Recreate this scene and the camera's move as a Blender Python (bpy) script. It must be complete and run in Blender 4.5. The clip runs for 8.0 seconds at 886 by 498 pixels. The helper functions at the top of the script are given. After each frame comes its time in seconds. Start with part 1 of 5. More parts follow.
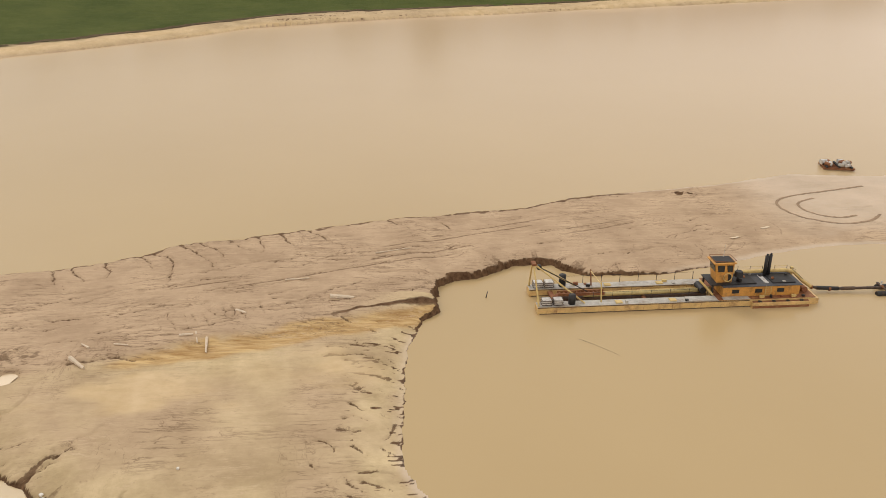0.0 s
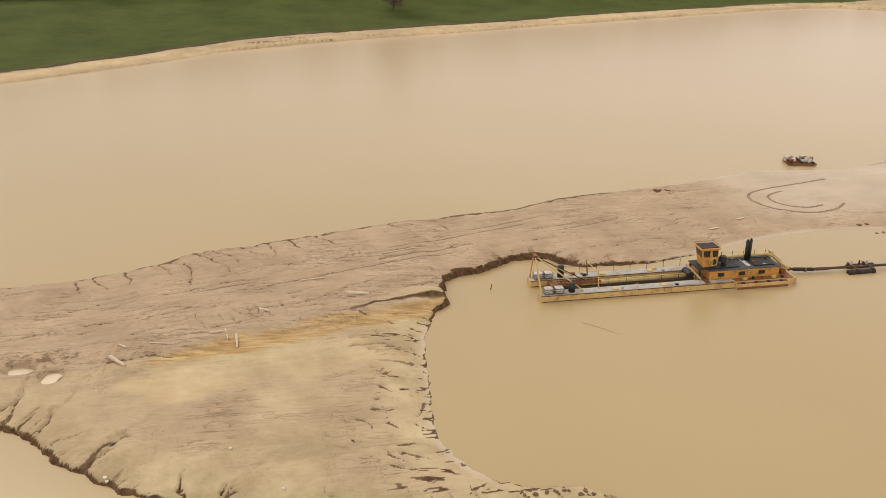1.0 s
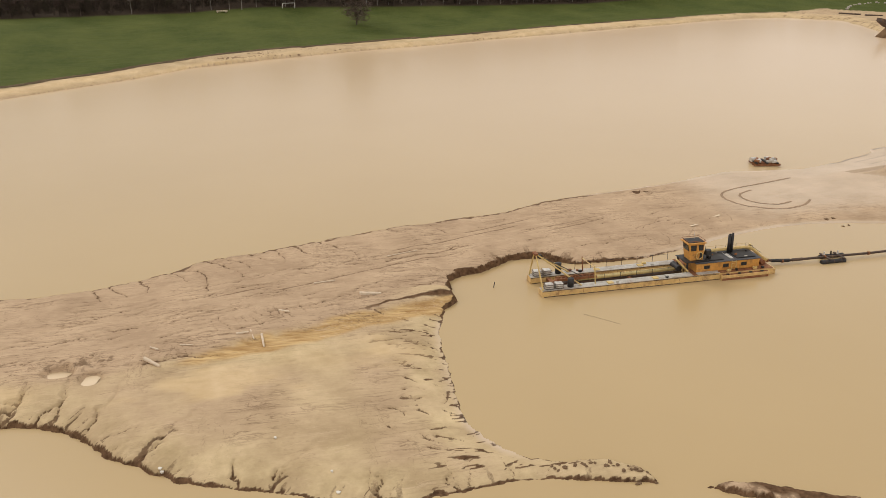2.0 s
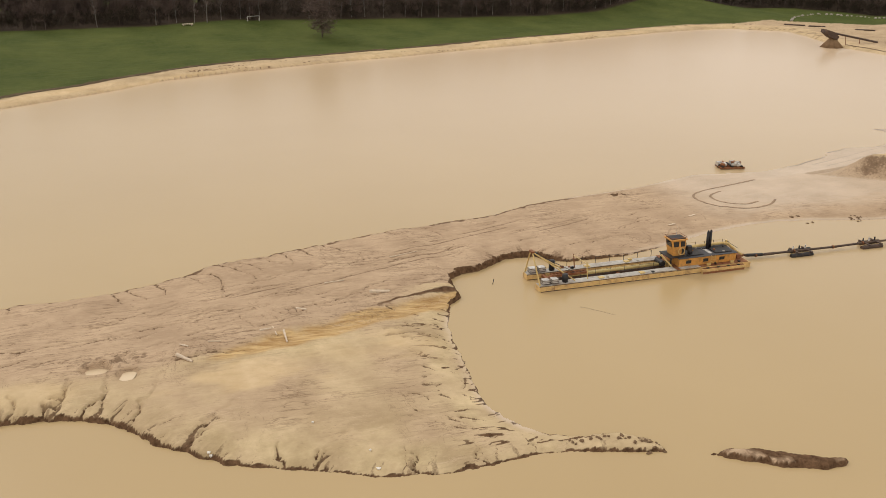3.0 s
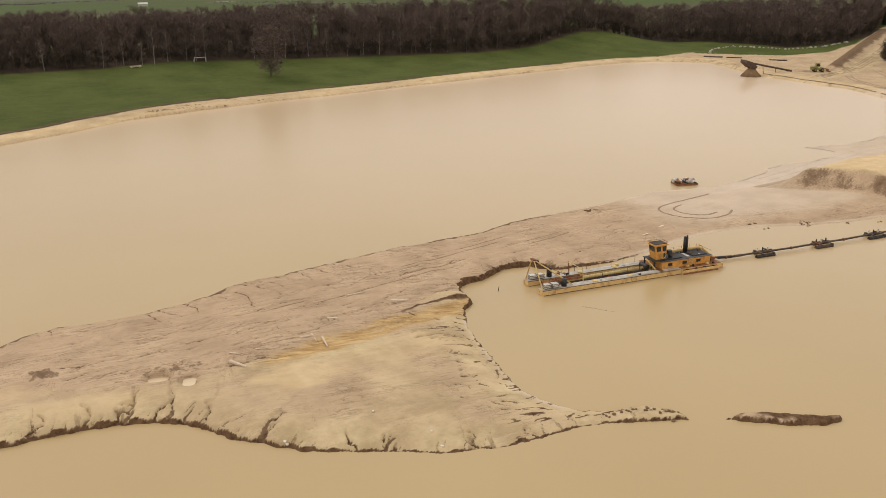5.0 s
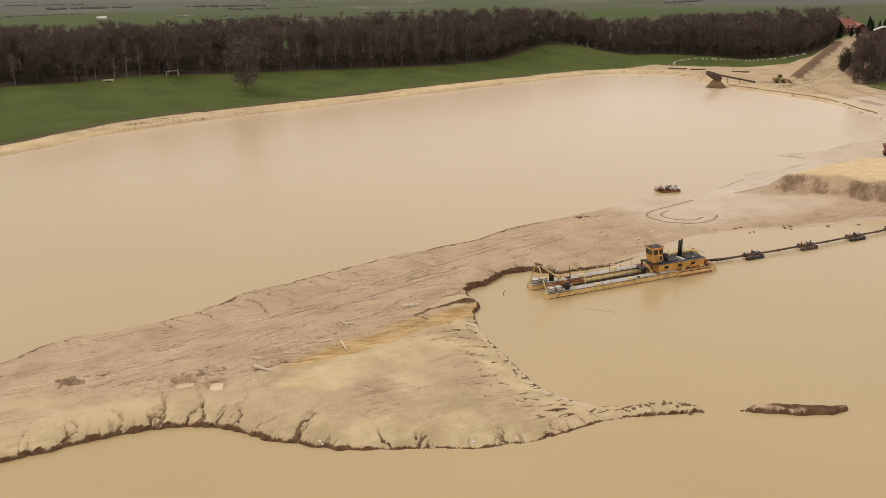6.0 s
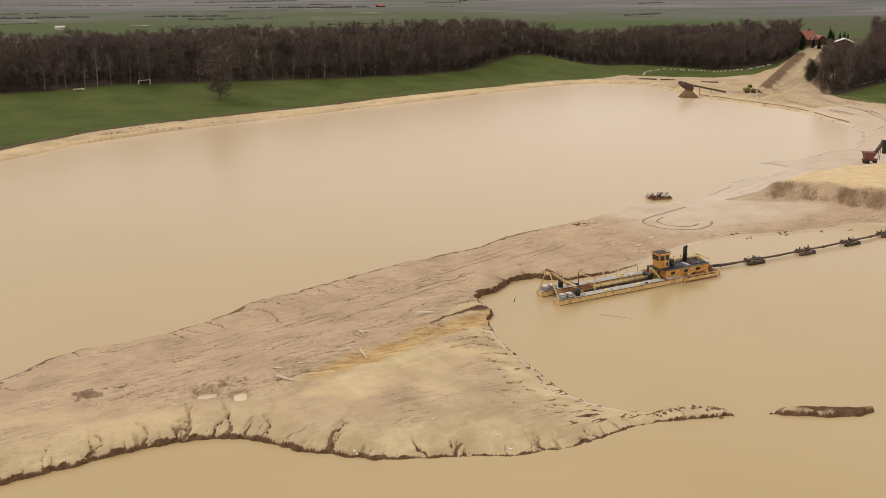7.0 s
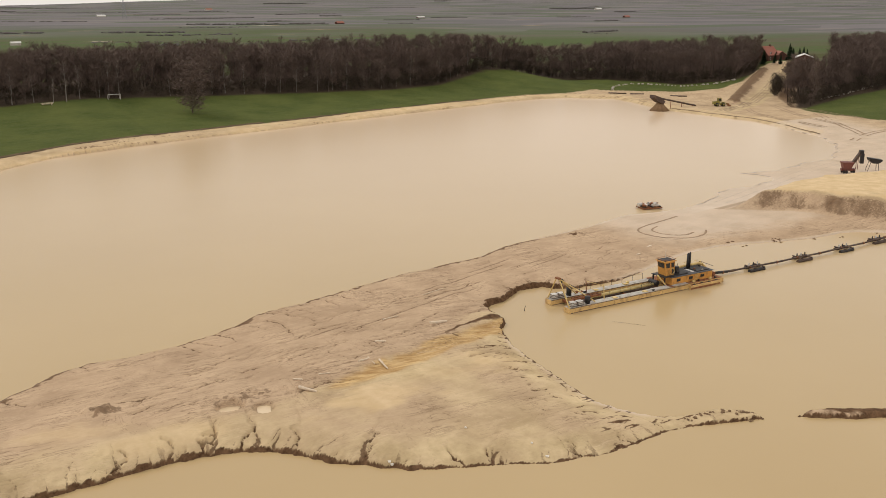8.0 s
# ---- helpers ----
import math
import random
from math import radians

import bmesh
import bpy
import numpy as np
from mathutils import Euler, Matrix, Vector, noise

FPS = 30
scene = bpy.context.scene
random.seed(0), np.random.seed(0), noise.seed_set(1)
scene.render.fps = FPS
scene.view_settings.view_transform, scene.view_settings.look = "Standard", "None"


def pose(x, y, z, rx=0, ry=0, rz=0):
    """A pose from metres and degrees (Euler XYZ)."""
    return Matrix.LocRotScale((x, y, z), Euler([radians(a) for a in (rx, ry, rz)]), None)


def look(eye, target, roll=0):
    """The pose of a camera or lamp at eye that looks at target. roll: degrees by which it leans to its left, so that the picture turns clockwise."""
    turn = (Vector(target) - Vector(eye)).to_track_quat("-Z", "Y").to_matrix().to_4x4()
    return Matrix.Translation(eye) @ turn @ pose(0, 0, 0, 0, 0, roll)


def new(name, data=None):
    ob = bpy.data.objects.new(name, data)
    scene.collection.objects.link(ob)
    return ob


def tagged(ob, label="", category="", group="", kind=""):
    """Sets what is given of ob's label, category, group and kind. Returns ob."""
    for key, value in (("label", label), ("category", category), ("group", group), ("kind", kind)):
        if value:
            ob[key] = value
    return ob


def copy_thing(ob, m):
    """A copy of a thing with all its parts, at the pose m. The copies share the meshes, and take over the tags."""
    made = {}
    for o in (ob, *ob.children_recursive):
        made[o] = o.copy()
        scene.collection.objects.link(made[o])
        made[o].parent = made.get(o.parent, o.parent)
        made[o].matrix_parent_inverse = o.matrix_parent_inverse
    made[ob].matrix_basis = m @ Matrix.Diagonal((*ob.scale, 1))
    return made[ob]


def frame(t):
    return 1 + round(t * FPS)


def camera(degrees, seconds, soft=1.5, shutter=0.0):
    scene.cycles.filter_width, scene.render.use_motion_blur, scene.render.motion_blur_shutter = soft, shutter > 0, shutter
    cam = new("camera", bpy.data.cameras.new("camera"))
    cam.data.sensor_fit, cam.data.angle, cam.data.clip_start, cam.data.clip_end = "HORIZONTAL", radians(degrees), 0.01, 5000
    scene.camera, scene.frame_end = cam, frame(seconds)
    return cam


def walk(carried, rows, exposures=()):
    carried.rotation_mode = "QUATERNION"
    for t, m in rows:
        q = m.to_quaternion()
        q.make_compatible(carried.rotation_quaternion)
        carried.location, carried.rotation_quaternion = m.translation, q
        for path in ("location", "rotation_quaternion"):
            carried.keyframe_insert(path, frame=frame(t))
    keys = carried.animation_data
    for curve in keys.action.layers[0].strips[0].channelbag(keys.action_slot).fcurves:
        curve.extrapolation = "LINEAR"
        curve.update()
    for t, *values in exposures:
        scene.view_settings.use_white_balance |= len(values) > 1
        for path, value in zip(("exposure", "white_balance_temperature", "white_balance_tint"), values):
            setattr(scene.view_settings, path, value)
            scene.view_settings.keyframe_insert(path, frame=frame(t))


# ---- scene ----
cam = camera(52.0, 8.0, soft=0.8)
PATH = [
    (0, look((-22.09, -89.74, 46.69), (-16.386, -44.048, 27.209), 1.06)),
    (0.5, look((-25.50, -92.18, 46.56), (-18.560, -46.443, 27.579), 0.71)),
    (1, look((-29.07, -96.27, 46.49), (-20.951, -50.484, 28.113), 0.00)),
    (1.5, look((-32.93, -98.70, 46.69), (-23.491, -52.999, 28.724), -0.30)),
    (3, look((-46.11, -106.52, 48.68), (-32.508, -61.587, 31.483), -0.09)),
    (3.5, look((-49.94, -108.81, 48.73), (-35.235, -64.029, 32.055), -0.15)),
    (4, look((-53.42, -110.72, 48.58), (-37.776, -66.064, 32.412), -0.50)),
    (4.5, look((-57.72, -112.82, 48.74), (-40.930, -68.411, 33.067), -0.56)),
    (6, look((-70.80, -113.51, 48.84), (-50.567, -70.171, 34.268), -0.48)),
    (6.5, look((-74.12, -111.43, 48.47), (-52.860, -68.496, 34.164), -0.28)),
    (7, look((-77.82, -109.08, 47.97), (-55.423, -66.623, 33.977), -0.10)),
    (7.5, look((-81.19, -106.62, 47.46), (-57.707, -64.647, 33.791), 0.19)),
    (8, look((-84.41, -104.17, 46.38), (-59.822, -62.651, 33.282), 0.10)),
]
walk(cam, PATH)

# world, sun
world = bpy.data.worlds.new("overcast_sky")
world.use_nodes = True
scene.world = world
wn, wl = world.node_tree.nodes, world.node_tree.links
wn.clear()
w_out = wn.new("ShaderNodeOutputWorld")
w_bg = wn.new("ShaderNodeBackground")
w_sky = wn.new("ShaderNodeTexSky")
w_sky.sky_type = "NISHITA"
w_sky.sun_disc = False
w_sky.sun_elevation = radians(38)
w_sky.sun_rotation = radians(200)
w_sky.air_density, w_sky.dust_density, w_sky.ozone_density = 1.0, 4.0, 1.0
w_mix = wn.new("ShaderNodeMixRGB")
w_mix.inputs[0].default_value = 0.86
w_mix.inputs[2].default_value = (9.9, 9.25, 8.6, 1)
w_bg.inputs[1].default_value = 0.10
wl.new(w_sky.outputs[0], w_mix.inputs[1])
wl.new(w_mix.outputs[0], w_bg.inputs[0])
wl.new(w_bg.outputs[0], w_out.inputs[0])

sun = new("sun", bpy.data.lights.new("sun", "SUN"))
sun.data.energy, sun.data.angle, sun.data.color = 1.1, radians(18), (1.0, 0.95, 0.88)
sun.matrix_world = look((-60, 120, 130), (0, 0, 0))


# materials
def mat(name, colour, rough=0.8, metal=0.0, spread=0.25, scale=2.0, bump=0.3, fine=14.0, stain=None, stain_scale=0.6, stain_amount=0.4, depth=0.05, island=0.0):
    m = bpy.data.materials.new(name)
    m.use_nodes = True
    n, l = m.node_tree.nodes, m.node_tree.links
    bsdf = n["Principled BSDF"]
    co = n.new("ShaderNodeTexCoord")
    a = n.new("ShaderNodeTexNoise")
    a.inputs["Scale"].default_value, a.inputs["Detail"].default_value = scale, 6
    b = n.new("ShaderNodeTexNoise")
    b.inputs["Scale"].default_value, b.inputs["Detail"].default_value = fine, 4
    l.new(co.outputs["Object"], a.inputs["Vector"])
    l.new(co.outputs["Object"], b.inputs["Vector"])
    mixf = n.new("ShaderNodeMath")
    mixf.operation = "MULTIPLY_ADD"
    mixf.inputs[1].default_value, mixf.inputs[2].default_value = 0.5, 0.0
    l.new(b.outputs["Fac"], mixf.inputs[0])
    add = n.new("ShaderNodeMath")
    add.operation = "MULTIPLY_ADD"
    add.inputs[1].default_value = 0.5
    l.new(a.outputs["Fac"], add.inputs[0])
    l.new(mixf.outputs[0], add.inputs[2])
    ramp = n.new("ShaderNodeValToRGB")
    lo = [max(0, c * (1 - spread)) for c in colour]
    hi = [min(1, c * (1 + spread)) for c in colour]
    ramp.color_ramp.elements[0].position, ramp.color_ramp.elements[1].position = 0.3, 0.7
    ramp.color_ramp.elements[0].color = (*lo, 1)
    ramp.color_ramp.elements[1].color = (*hi, 1)
    l.new(add.outputs[0], ramp.inputs[0])
    last = ramp.outputs[0]
    if stain:
        s = n.new("ShaderNodeTexNoise")
        s.inputs["Scale"].default_value, s.inputs["Detail"].default_value, s.inputs["Roughness"].default_value = stain_scale, 8, 0.7
        l.new(co.outputs["Object"], s.inputs["Vector"])
        sr = n.new("ShaderNodeMapRange")
        sr.inputs[1].default_value, sr.inputs[2].default_value = 0.5, 0.68
        sr.inputs[3].default_value, sr.inputs[4].default_value = 0.0, stain_amount
        l.new(s.outputs["Fac"], sr.inputs[0])
        mx = n.new("ShaderNodeMixRGB")
        mx.inputs[2].default_value = (*stain, 1)
        l.new(sr.outputs[0], mx.inputs[0])
        l.new(last, mx.inputs[1])
        last = mx.outputs[0]
    if island:
        geo = n.new("ShaderNodeNewGeometry")
        hsv = n.new("ShaderNodeHueSaturation")
        mr = n.new("ShaderNodeMapRange")
        mr.inputs[3].default_value, mr.inputs[4].default_value = 1 - island, 1 + island
        l.new(geo.outputs["Random Per Island"], mr.inputs[0])
        l.new(mr.outputs[0], hsv.inputs["Value"])
        l.new(last, hsv.inputs["Color"])
        last = hsv.outputs[0]
    l.new(last, bsdf.inputs["Base Color"])
    if rough >= 0.85:
        bsdf.inputs["Specular IOR Level"].default_value = 0.12
    bsdf.inputs["Roughness"].default_value, bsdf.inputs["Metallic"].default_value = rough, metal
    bp = n.new("ShaderNodeBump")
    bp.inputs["Strength"].default_value, bp.inputs["Distance"].default_value = bump, depth
    l.new(add.outputs[0], bp.inputs["Height"])
    l.new(bp.outputs[0], bsdf.inputs["Normal"])
    return m


def water_material():
    m = bpy.data.materials.new("turbid_water")
    m.use_nodes = True
    n, l = m.node_tree.nodes, m.node_tree.links
    b = n["Principled BSDF"]
    co = n.new("ShaderNodeTexCoord")
    big = n.new("ShaderNodeTexNoise")
    big.inputs["Scale"].default_value, big.inputs["Detail"].default_value = 0.02, 4
    l.new(co.outputs["Object"], big.inputs["Vector"])
    ramp = n.new("ShaderNodeValToRGB")
    ramp.color_ramp.elements[0].position, ramp.color_ramp.elements[1].position = 0.3, 0.7
    ramp.color_ramp.elements[0].color = (0.440, 0.320, 0.162, 1)
    ramp.color_ramp.elements[1].color = (0.470, 0.345, 0.178, 1)
    l.new(big.outputs["Fac"], ramp.inputs[0])
    # paler towards the far shore: sky sheen put into the water's colour
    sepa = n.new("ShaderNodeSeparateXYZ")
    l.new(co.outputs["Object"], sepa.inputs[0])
    far_sheen = n.new("ShaderNodeMapRange")
    far_sheen.inputs[1].default_value, far_sheen.inputs[2].default_value = 0.0, 205.0
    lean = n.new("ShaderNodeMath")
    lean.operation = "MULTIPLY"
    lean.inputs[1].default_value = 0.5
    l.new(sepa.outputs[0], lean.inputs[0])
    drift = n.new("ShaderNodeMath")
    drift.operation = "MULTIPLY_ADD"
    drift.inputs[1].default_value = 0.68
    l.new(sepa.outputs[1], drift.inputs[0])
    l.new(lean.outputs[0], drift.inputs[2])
    l.new(drift.outputs[0], far_sheen.inputs[0])
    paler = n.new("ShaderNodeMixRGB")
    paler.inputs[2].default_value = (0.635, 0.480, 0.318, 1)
    l.new(far_sheen.outputs[0], paler.inputs[0])
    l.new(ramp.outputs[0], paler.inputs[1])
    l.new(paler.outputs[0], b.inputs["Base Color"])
    b.inputs["Roughness"].default_value = 0.24
    b.inputs["IOR"].default_value = 1.33
    ripple = n.new("ShaderNodeTexNoise")
    ripple.inputs["Scale"].default_value, ripple.inputs["Detail"].default_value = 1.6, 3
    l.new(co.outputs["Object"], ripple.inputs["Vector"])
    bump = n.new("ShaderNodeBump")
    bump.inputs["Strength"].default_value, bump.inputs["Distance"].default_value = 0.12, 0.05
    l.new(ripple.outputs["Fac"], bump.inputs["Height"])
    l.new(bump.outputs[0], b.inputs["Normal"])
    return m


def ground_material():
    m = bpy.data.materials.new("quarry_ground")
    m.use_nodes = True
    n, l = m.node_tree.nodes, m.node_tree.links
    b = n["Principled BSDF"]
    co = n.new("ShaderNodeTexCoord")

    def noise_tex(scale, detail=6, rough=0.6, stretch=None):
        t = n.new("ShaderNodeTexNoise")
        t.inputs["Scale"].default_value, t.inputs["Detail"].default_value, t.inputs["Roughness"].default_value = scale, detail, rough
        if stretch:
            mp = n.new("ShaderNodeMapping")
            mp.inputs["Rotation"].default_value = (0, 0, radians(stretch[0]))
            mp.inputs["Scale"].default_value = (stretch[1], stretch[2], 1)
            t.inputs["Distortion"].default_value = 0.7
            l.new(co.outputs["Object"], mp.inputs["Vector"])
            l.new(mp.outputs[0], t.inputs["Vector"])
        else:
            l.new(co.outputs["Object"], t.inputs["Vector"])
        return t.outputs["Fac"]

    def ramp(fac, lo, hi, a=0.35, c=0.65):
        r = n.new("ShaderNodeValToRGB")
        r.color_ramp.elements[0].position, r.color_ramp.elements[1].position = a, c
        r.color_ramp.elements[0].color, r.color_ramp.elements[1].color = (*lo, 1), (*hi, 1)
        l.new(fac, r.inputs[0])
        return r.outputs[0]

    def attr(name):
        t = n.new("ShaderNodeAttribute")
        t.attribute_name = name
        return t.outputs["Fac"]

    def mixed(fac, one, two):
        t = n.new("ShaderNodeMixRGB")
        for s, v in ((0, fac), (1, one), (2, two)):
            if isinstance(v, tuple):
                t.inputs[s].default_value = (*v, 1)
            else:
                l.new(v, t.inputs[s])
        return t.outputs[0]

    def spread(fac, a, c, lo, hi):
        t = n.new("ShaderNodeMapRange")
        t.inputs[1].default_value, t.inputs[2].default_value, t.inputs[3].default_value, t.inputs[4].default_value = a, c, lo, hi
        l.new(fac, t.inputs[0])
        return t.outputs[0]

    def times(one, two):
        t = n.new("ShaderNodeMath")
        t.operation = "MULTIPLY"
        l.new(one, t.inputs[0])
        l.new(two, t.inputs[1])
        return t.outputs[0]

    patch, grain, streak = noise_tex(0.16, 8), noise_tex(1.6, 8, 0.7), noise_tex(1.0, 7, 0.65, (-16, 0.09, 0.9))
    loam = ramp(patch, (0.398, 0.284, 0.184), (0.525, 0.385, 0.254))
    loam = mixed(spread(streak, 0.52, 0.72, 0, 0.42), loam, (0.31, 0.212, 0.130))
    loam = mixed(spread(grain, 0.55, 0.8, 0, 0.45), loam, (0.54, 0.405, 0.265))
    pale = ramp(noise_tex(0.13, 8, 0.68), (0.400, 0.302, 0.168), (0.640, 0.505, 0.305), 0.38, 0.64)
    pale = mixed(spread(grain, 0.5, 0.75, 0, 0.35), pale, (0.43, 0.31, 0.17))
    crumb = noise_tex(2.4, 7, 0.7)

    def ragged(name, much, a, c):
        """An amount whose edge breaks up into crumbs."""
        v = n.new("ShaderNodeMath")
        v.operation = "MULTIPLY_ADD"
        v.inputs[1].default_value = much
        l.new(crumb, v.inputs[0])
        l.new(attr(name), v.inputs[2])
        return times(spread(attr(name), 0, 0.7, 0, 1), spread(v.outputs[0], a + much / 2, c + much / 2, 0, 1))

    col = mixed(attr("pale"), loam, pale)
    col = mixed(ragged("ochre", 0.5, 0.15, 0.45), col, ramp(noise_tex(1.0, 7, 0.65, (17, 0.25, 1.6)), (0.34, 0.198, 0.076), (0.62, 0.44, 0.215)))
    # faint fine dashes all over
    dash = noise_tex(1.0, 6, 0.7, (-15, 0.7, 2.6))
    col = mixed(times(spread(dash, 0.54, 0.72, 0, 0.36), spread(attr("pale"), 0.2, 0.8, 1.0, 0.3)), col, (0.27, 0.185, 0.115))
    col = mixed(times(spread(dash, 0.46, 0.30, 0, 0.30), spread(attr("pale"), 0.2, 0.8, 1.0, 0.4)), col, (0.64, 0.50, 0.335))
    earth_shade = ragged("mud", 0.8, 0.26, 0.44)
    # thin scratches, ruts and drag marks
    def lines(scale, stretch, width, mask_scale, lo, hi):
        t = n.new("ShaderNodeMath")
        t.operation = "SUBTRACT"
        t.inputs[1].default_value = 0.5
        l.new(noise_tex(scale, 5, 0.6, stretch), t.inputs[0])
        a = n.new("ShaderNodeMath")
        a.operation = "ABSOLUTE"
        l.new(t.outputs[0], a.inputs[0])
        return times(spread(a.outputs[0], 0.0, width, 1, 0), spread(noise_tex(mask_scale, 4, 0.6), lo, hi, 0, 1))

    one = lines(1.0, (-16, 0.10, 1.0), 0.020, 0.11, 0.46, 0.58)
    two = lines(1.0, (-30, 0.16, 0.9), 0.015, 0.16, 0.50, 0.62)
    three = lines(1.0, (28, 0.6, 0.25), 0.011, 0.10, 0.54, 0.64)
    four = lines(1.0, (-15, 0.10, 1.4), 0.016, 0.17, 0.50, 0.61)
    clod = times(spread(noise_tex(2.2, 4, 0.6), 0.64, 0.69, 0, 1), spread(noise_tex(0.2, 4), 0.50, 0.62, 0, 1))
    dim = (0.175, 0.110, 0.064)
    plain = times(spread(attr("mud"), 0, 1, 0.85, 0.0), spread(attr("pale"), 0.2, 0.8, 1.0, 0.25))
    for some in (one, two, three, clod):
        col = mixed(times(some, plain), col, dim)
    col = mixed(times(four, spread(attr("mud"), 0, 1, 0.7, 0.0)), col, (0.585, 0.445, 0.30))
    col = mixed(attr("wet"), col, ramp(patch, (0.52, 0.405, 0.285), (0.61, 0.480, 0.350)))
    # dark brown for mud and for the shade painted on scarps
    col = mixed(earth_shade, col, ramp(grain, (0.066, 0.036, 0.019), (0.175, 0.102, 0.056)))
    # crisp, ragged splits in dark brown
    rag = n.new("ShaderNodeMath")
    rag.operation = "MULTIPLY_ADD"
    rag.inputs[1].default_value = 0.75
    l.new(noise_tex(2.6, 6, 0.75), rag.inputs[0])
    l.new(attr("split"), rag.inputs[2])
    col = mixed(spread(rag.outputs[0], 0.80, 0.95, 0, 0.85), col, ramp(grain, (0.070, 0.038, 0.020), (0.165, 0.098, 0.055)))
    col = mixed(attr("fresh"), col, ramp(noise_tex(0.35, 7, 0.65), (0.560, 0.410, 0.225), (0.680, 0.520, 0.315)))
    turf = ramp(noise_tex(0.05, 8, 0.7), (0.055, 0.074, 0.017), (0.092, 0.108, 0.028))
    turf = mixed(spread(noise_tex(0.7, 6), 0.5, 0.8, 0, 0.5), turf, (0.110, 0.112, 0.036))
    fieldn = n.new("ShaderNodeTexVoronoi")
    fieldn.inputs["Scale"].default_value = 1.0
    mp = n.new("ShaderNodeMapping")
    mp.inputs["Rotation"].default_value = (0, 0, radians(22))
    mp.inputs["Scale"].default_value = (0.0022, 0.009, 1)
    l.new(co.outputs["Object"], mp.inputs["Vector"])
    l.new(mp.outputs[0], fieldn.inputs["Vector"])
    sep = n.new("ShaderNodeSeparateColor")
    l.new(fieldn.outputs["Color"], sep.inputs[0])
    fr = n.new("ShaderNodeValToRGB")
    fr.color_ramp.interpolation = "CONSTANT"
    # far field colours greyed towards blue: distance haze put into them
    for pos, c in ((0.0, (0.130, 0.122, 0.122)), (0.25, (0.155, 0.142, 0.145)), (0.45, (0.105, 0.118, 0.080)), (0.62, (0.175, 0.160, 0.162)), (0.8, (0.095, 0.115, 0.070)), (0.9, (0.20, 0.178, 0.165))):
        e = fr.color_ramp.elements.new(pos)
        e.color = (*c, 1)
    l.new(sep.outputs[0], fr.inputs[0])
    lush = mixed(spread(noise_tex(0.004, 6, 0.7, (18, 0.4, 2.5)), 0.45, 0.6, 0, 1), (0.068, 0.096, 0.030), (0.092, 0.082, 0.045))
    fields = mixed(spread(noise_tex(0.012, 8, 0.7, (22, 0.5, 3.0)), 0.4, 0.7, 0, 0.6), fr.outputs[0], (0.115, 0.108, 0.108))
    green = mixed(attr("field"), turf, mixed(attr("hazy_plough"), lush, fields))
    green = mixed(attr("litter"), green, ramp(grain, (0.040, 0.028, 0.020), (0.085, 0.062, 0.042)))
    col = mixed(attr("grass"), col, green)
    l.new(col, b.inputs["Base Color"])
    l.new(spread(attr("wet"), 0, 1, 0.92, 0.42), b.inputs["Roughness"])
    l.new(spread(attr("wet"), 0, 1, 0.08, 0.35), b.inputs["Specular IOR Level"])
    bump = n.new("ShaderNodeBump")
    bump.inputs["Strength"].default_value, bump.inputs["Distance"].default_value = 0.42, 0.13
    h = n.new("ShaderNodeMath")
    h0 = n.new("ShaderNodeMath")
    h0.operation = "MULTIPLY_ADD"
    h0.inputs[1].default_value = -0.6
    l.new(one, h0.inputs[0])
    l.new(grain, h0.inputs[2])
    l.new(h0.outputs[0], h.inputs[0])
    l.new(streak, h.inputs[1])
    l.new(h.outputs[0], bump.inputs["Height"])
    l.new(bump.outputs[0], b.inputs["Normal"])
    return m


WATER = water_material()
GROUND = ground_material()
YELLOW = mat("yellow_hull_paint", (0.64, 0.435, 0.18), 0.5, 0, 0.22, 1.2, 0.1, 9, (0.27, 0.14, 0.065), 0.8, 0.75)
ORANGE = mat("orange_paint", (0.58, 0.28, 0.06), 0.5, 0, 0.22, 1.5, 0.1, 9, (0.20, 0.10, 0.045), 0.9, 0.85)
DECK = mat("grey_deck_plate", (0.43, 0.405, 0.36), 0.6, 0.1, 0.35, 1.8, 0.2, 12, (0.22, 0.15, 0.09), 0.7, 0.75)
RUST = mat("rusty_steel", (0.22, 0.085, 0.035), 0.8, 0.1, 0.35, 2.2, 0.4, 14, (0.40, 0.24, 0.10), 1.0, 0.5)
DARK = mat("black_steel", (0.022, 0.02, 0.02), 0.55, 0.2, 0.35, 3, 0.2, 16)
ROOF = mat("bitumen_roof", (0.055, 0.056, 0.062), 0.7, 0, 0.35, 2, 0.3, 14, (0.16, 0.13, 0.10), 0.9, 0.4)
WHITE = mat("white_tank_plastic", (0.56, 0.54, 0.50), 0.4, 0, 0.25, 3, 0.1, 9, (0.20, 0.15, 0.11), 2.2, 0.85)
PIPE = mat("dredge_pipe_steel", (0.075, 0.048, 0.036), 0.7, 0.2, 0.4, 1.5, 0.3, 10, (0.25, 0.16, 0.09), 0.8, 0.5)
CREAM = mat("cream_pipe_paint", (0.60, 0.44, 0.17), 0.5, 0, 0.15, 1.5, 0.1, 9, (0.28, 0.14, 0.05), 1.0, 0.5)
OLIVE = mat("olive_cream_paint", (0.44, 0.35, 0.15), 0.6, 0, 0.25, 1.5, 0.1, 9, (0.25, 0.17, 0.07), 0.9, 0.7)
GLASS = mat("dark_window_glass", (0.02, 0.022, 0.025), 0.08, 0, 0.2, 2, 0.0)


# numeric helpers for the terrain
def lattice(ix, iy, seed):
    v = np.sin(ix * 127.1 + iy * 311.7 + seed * 74.7) * 43758.5453
    return v - np.floor(v)


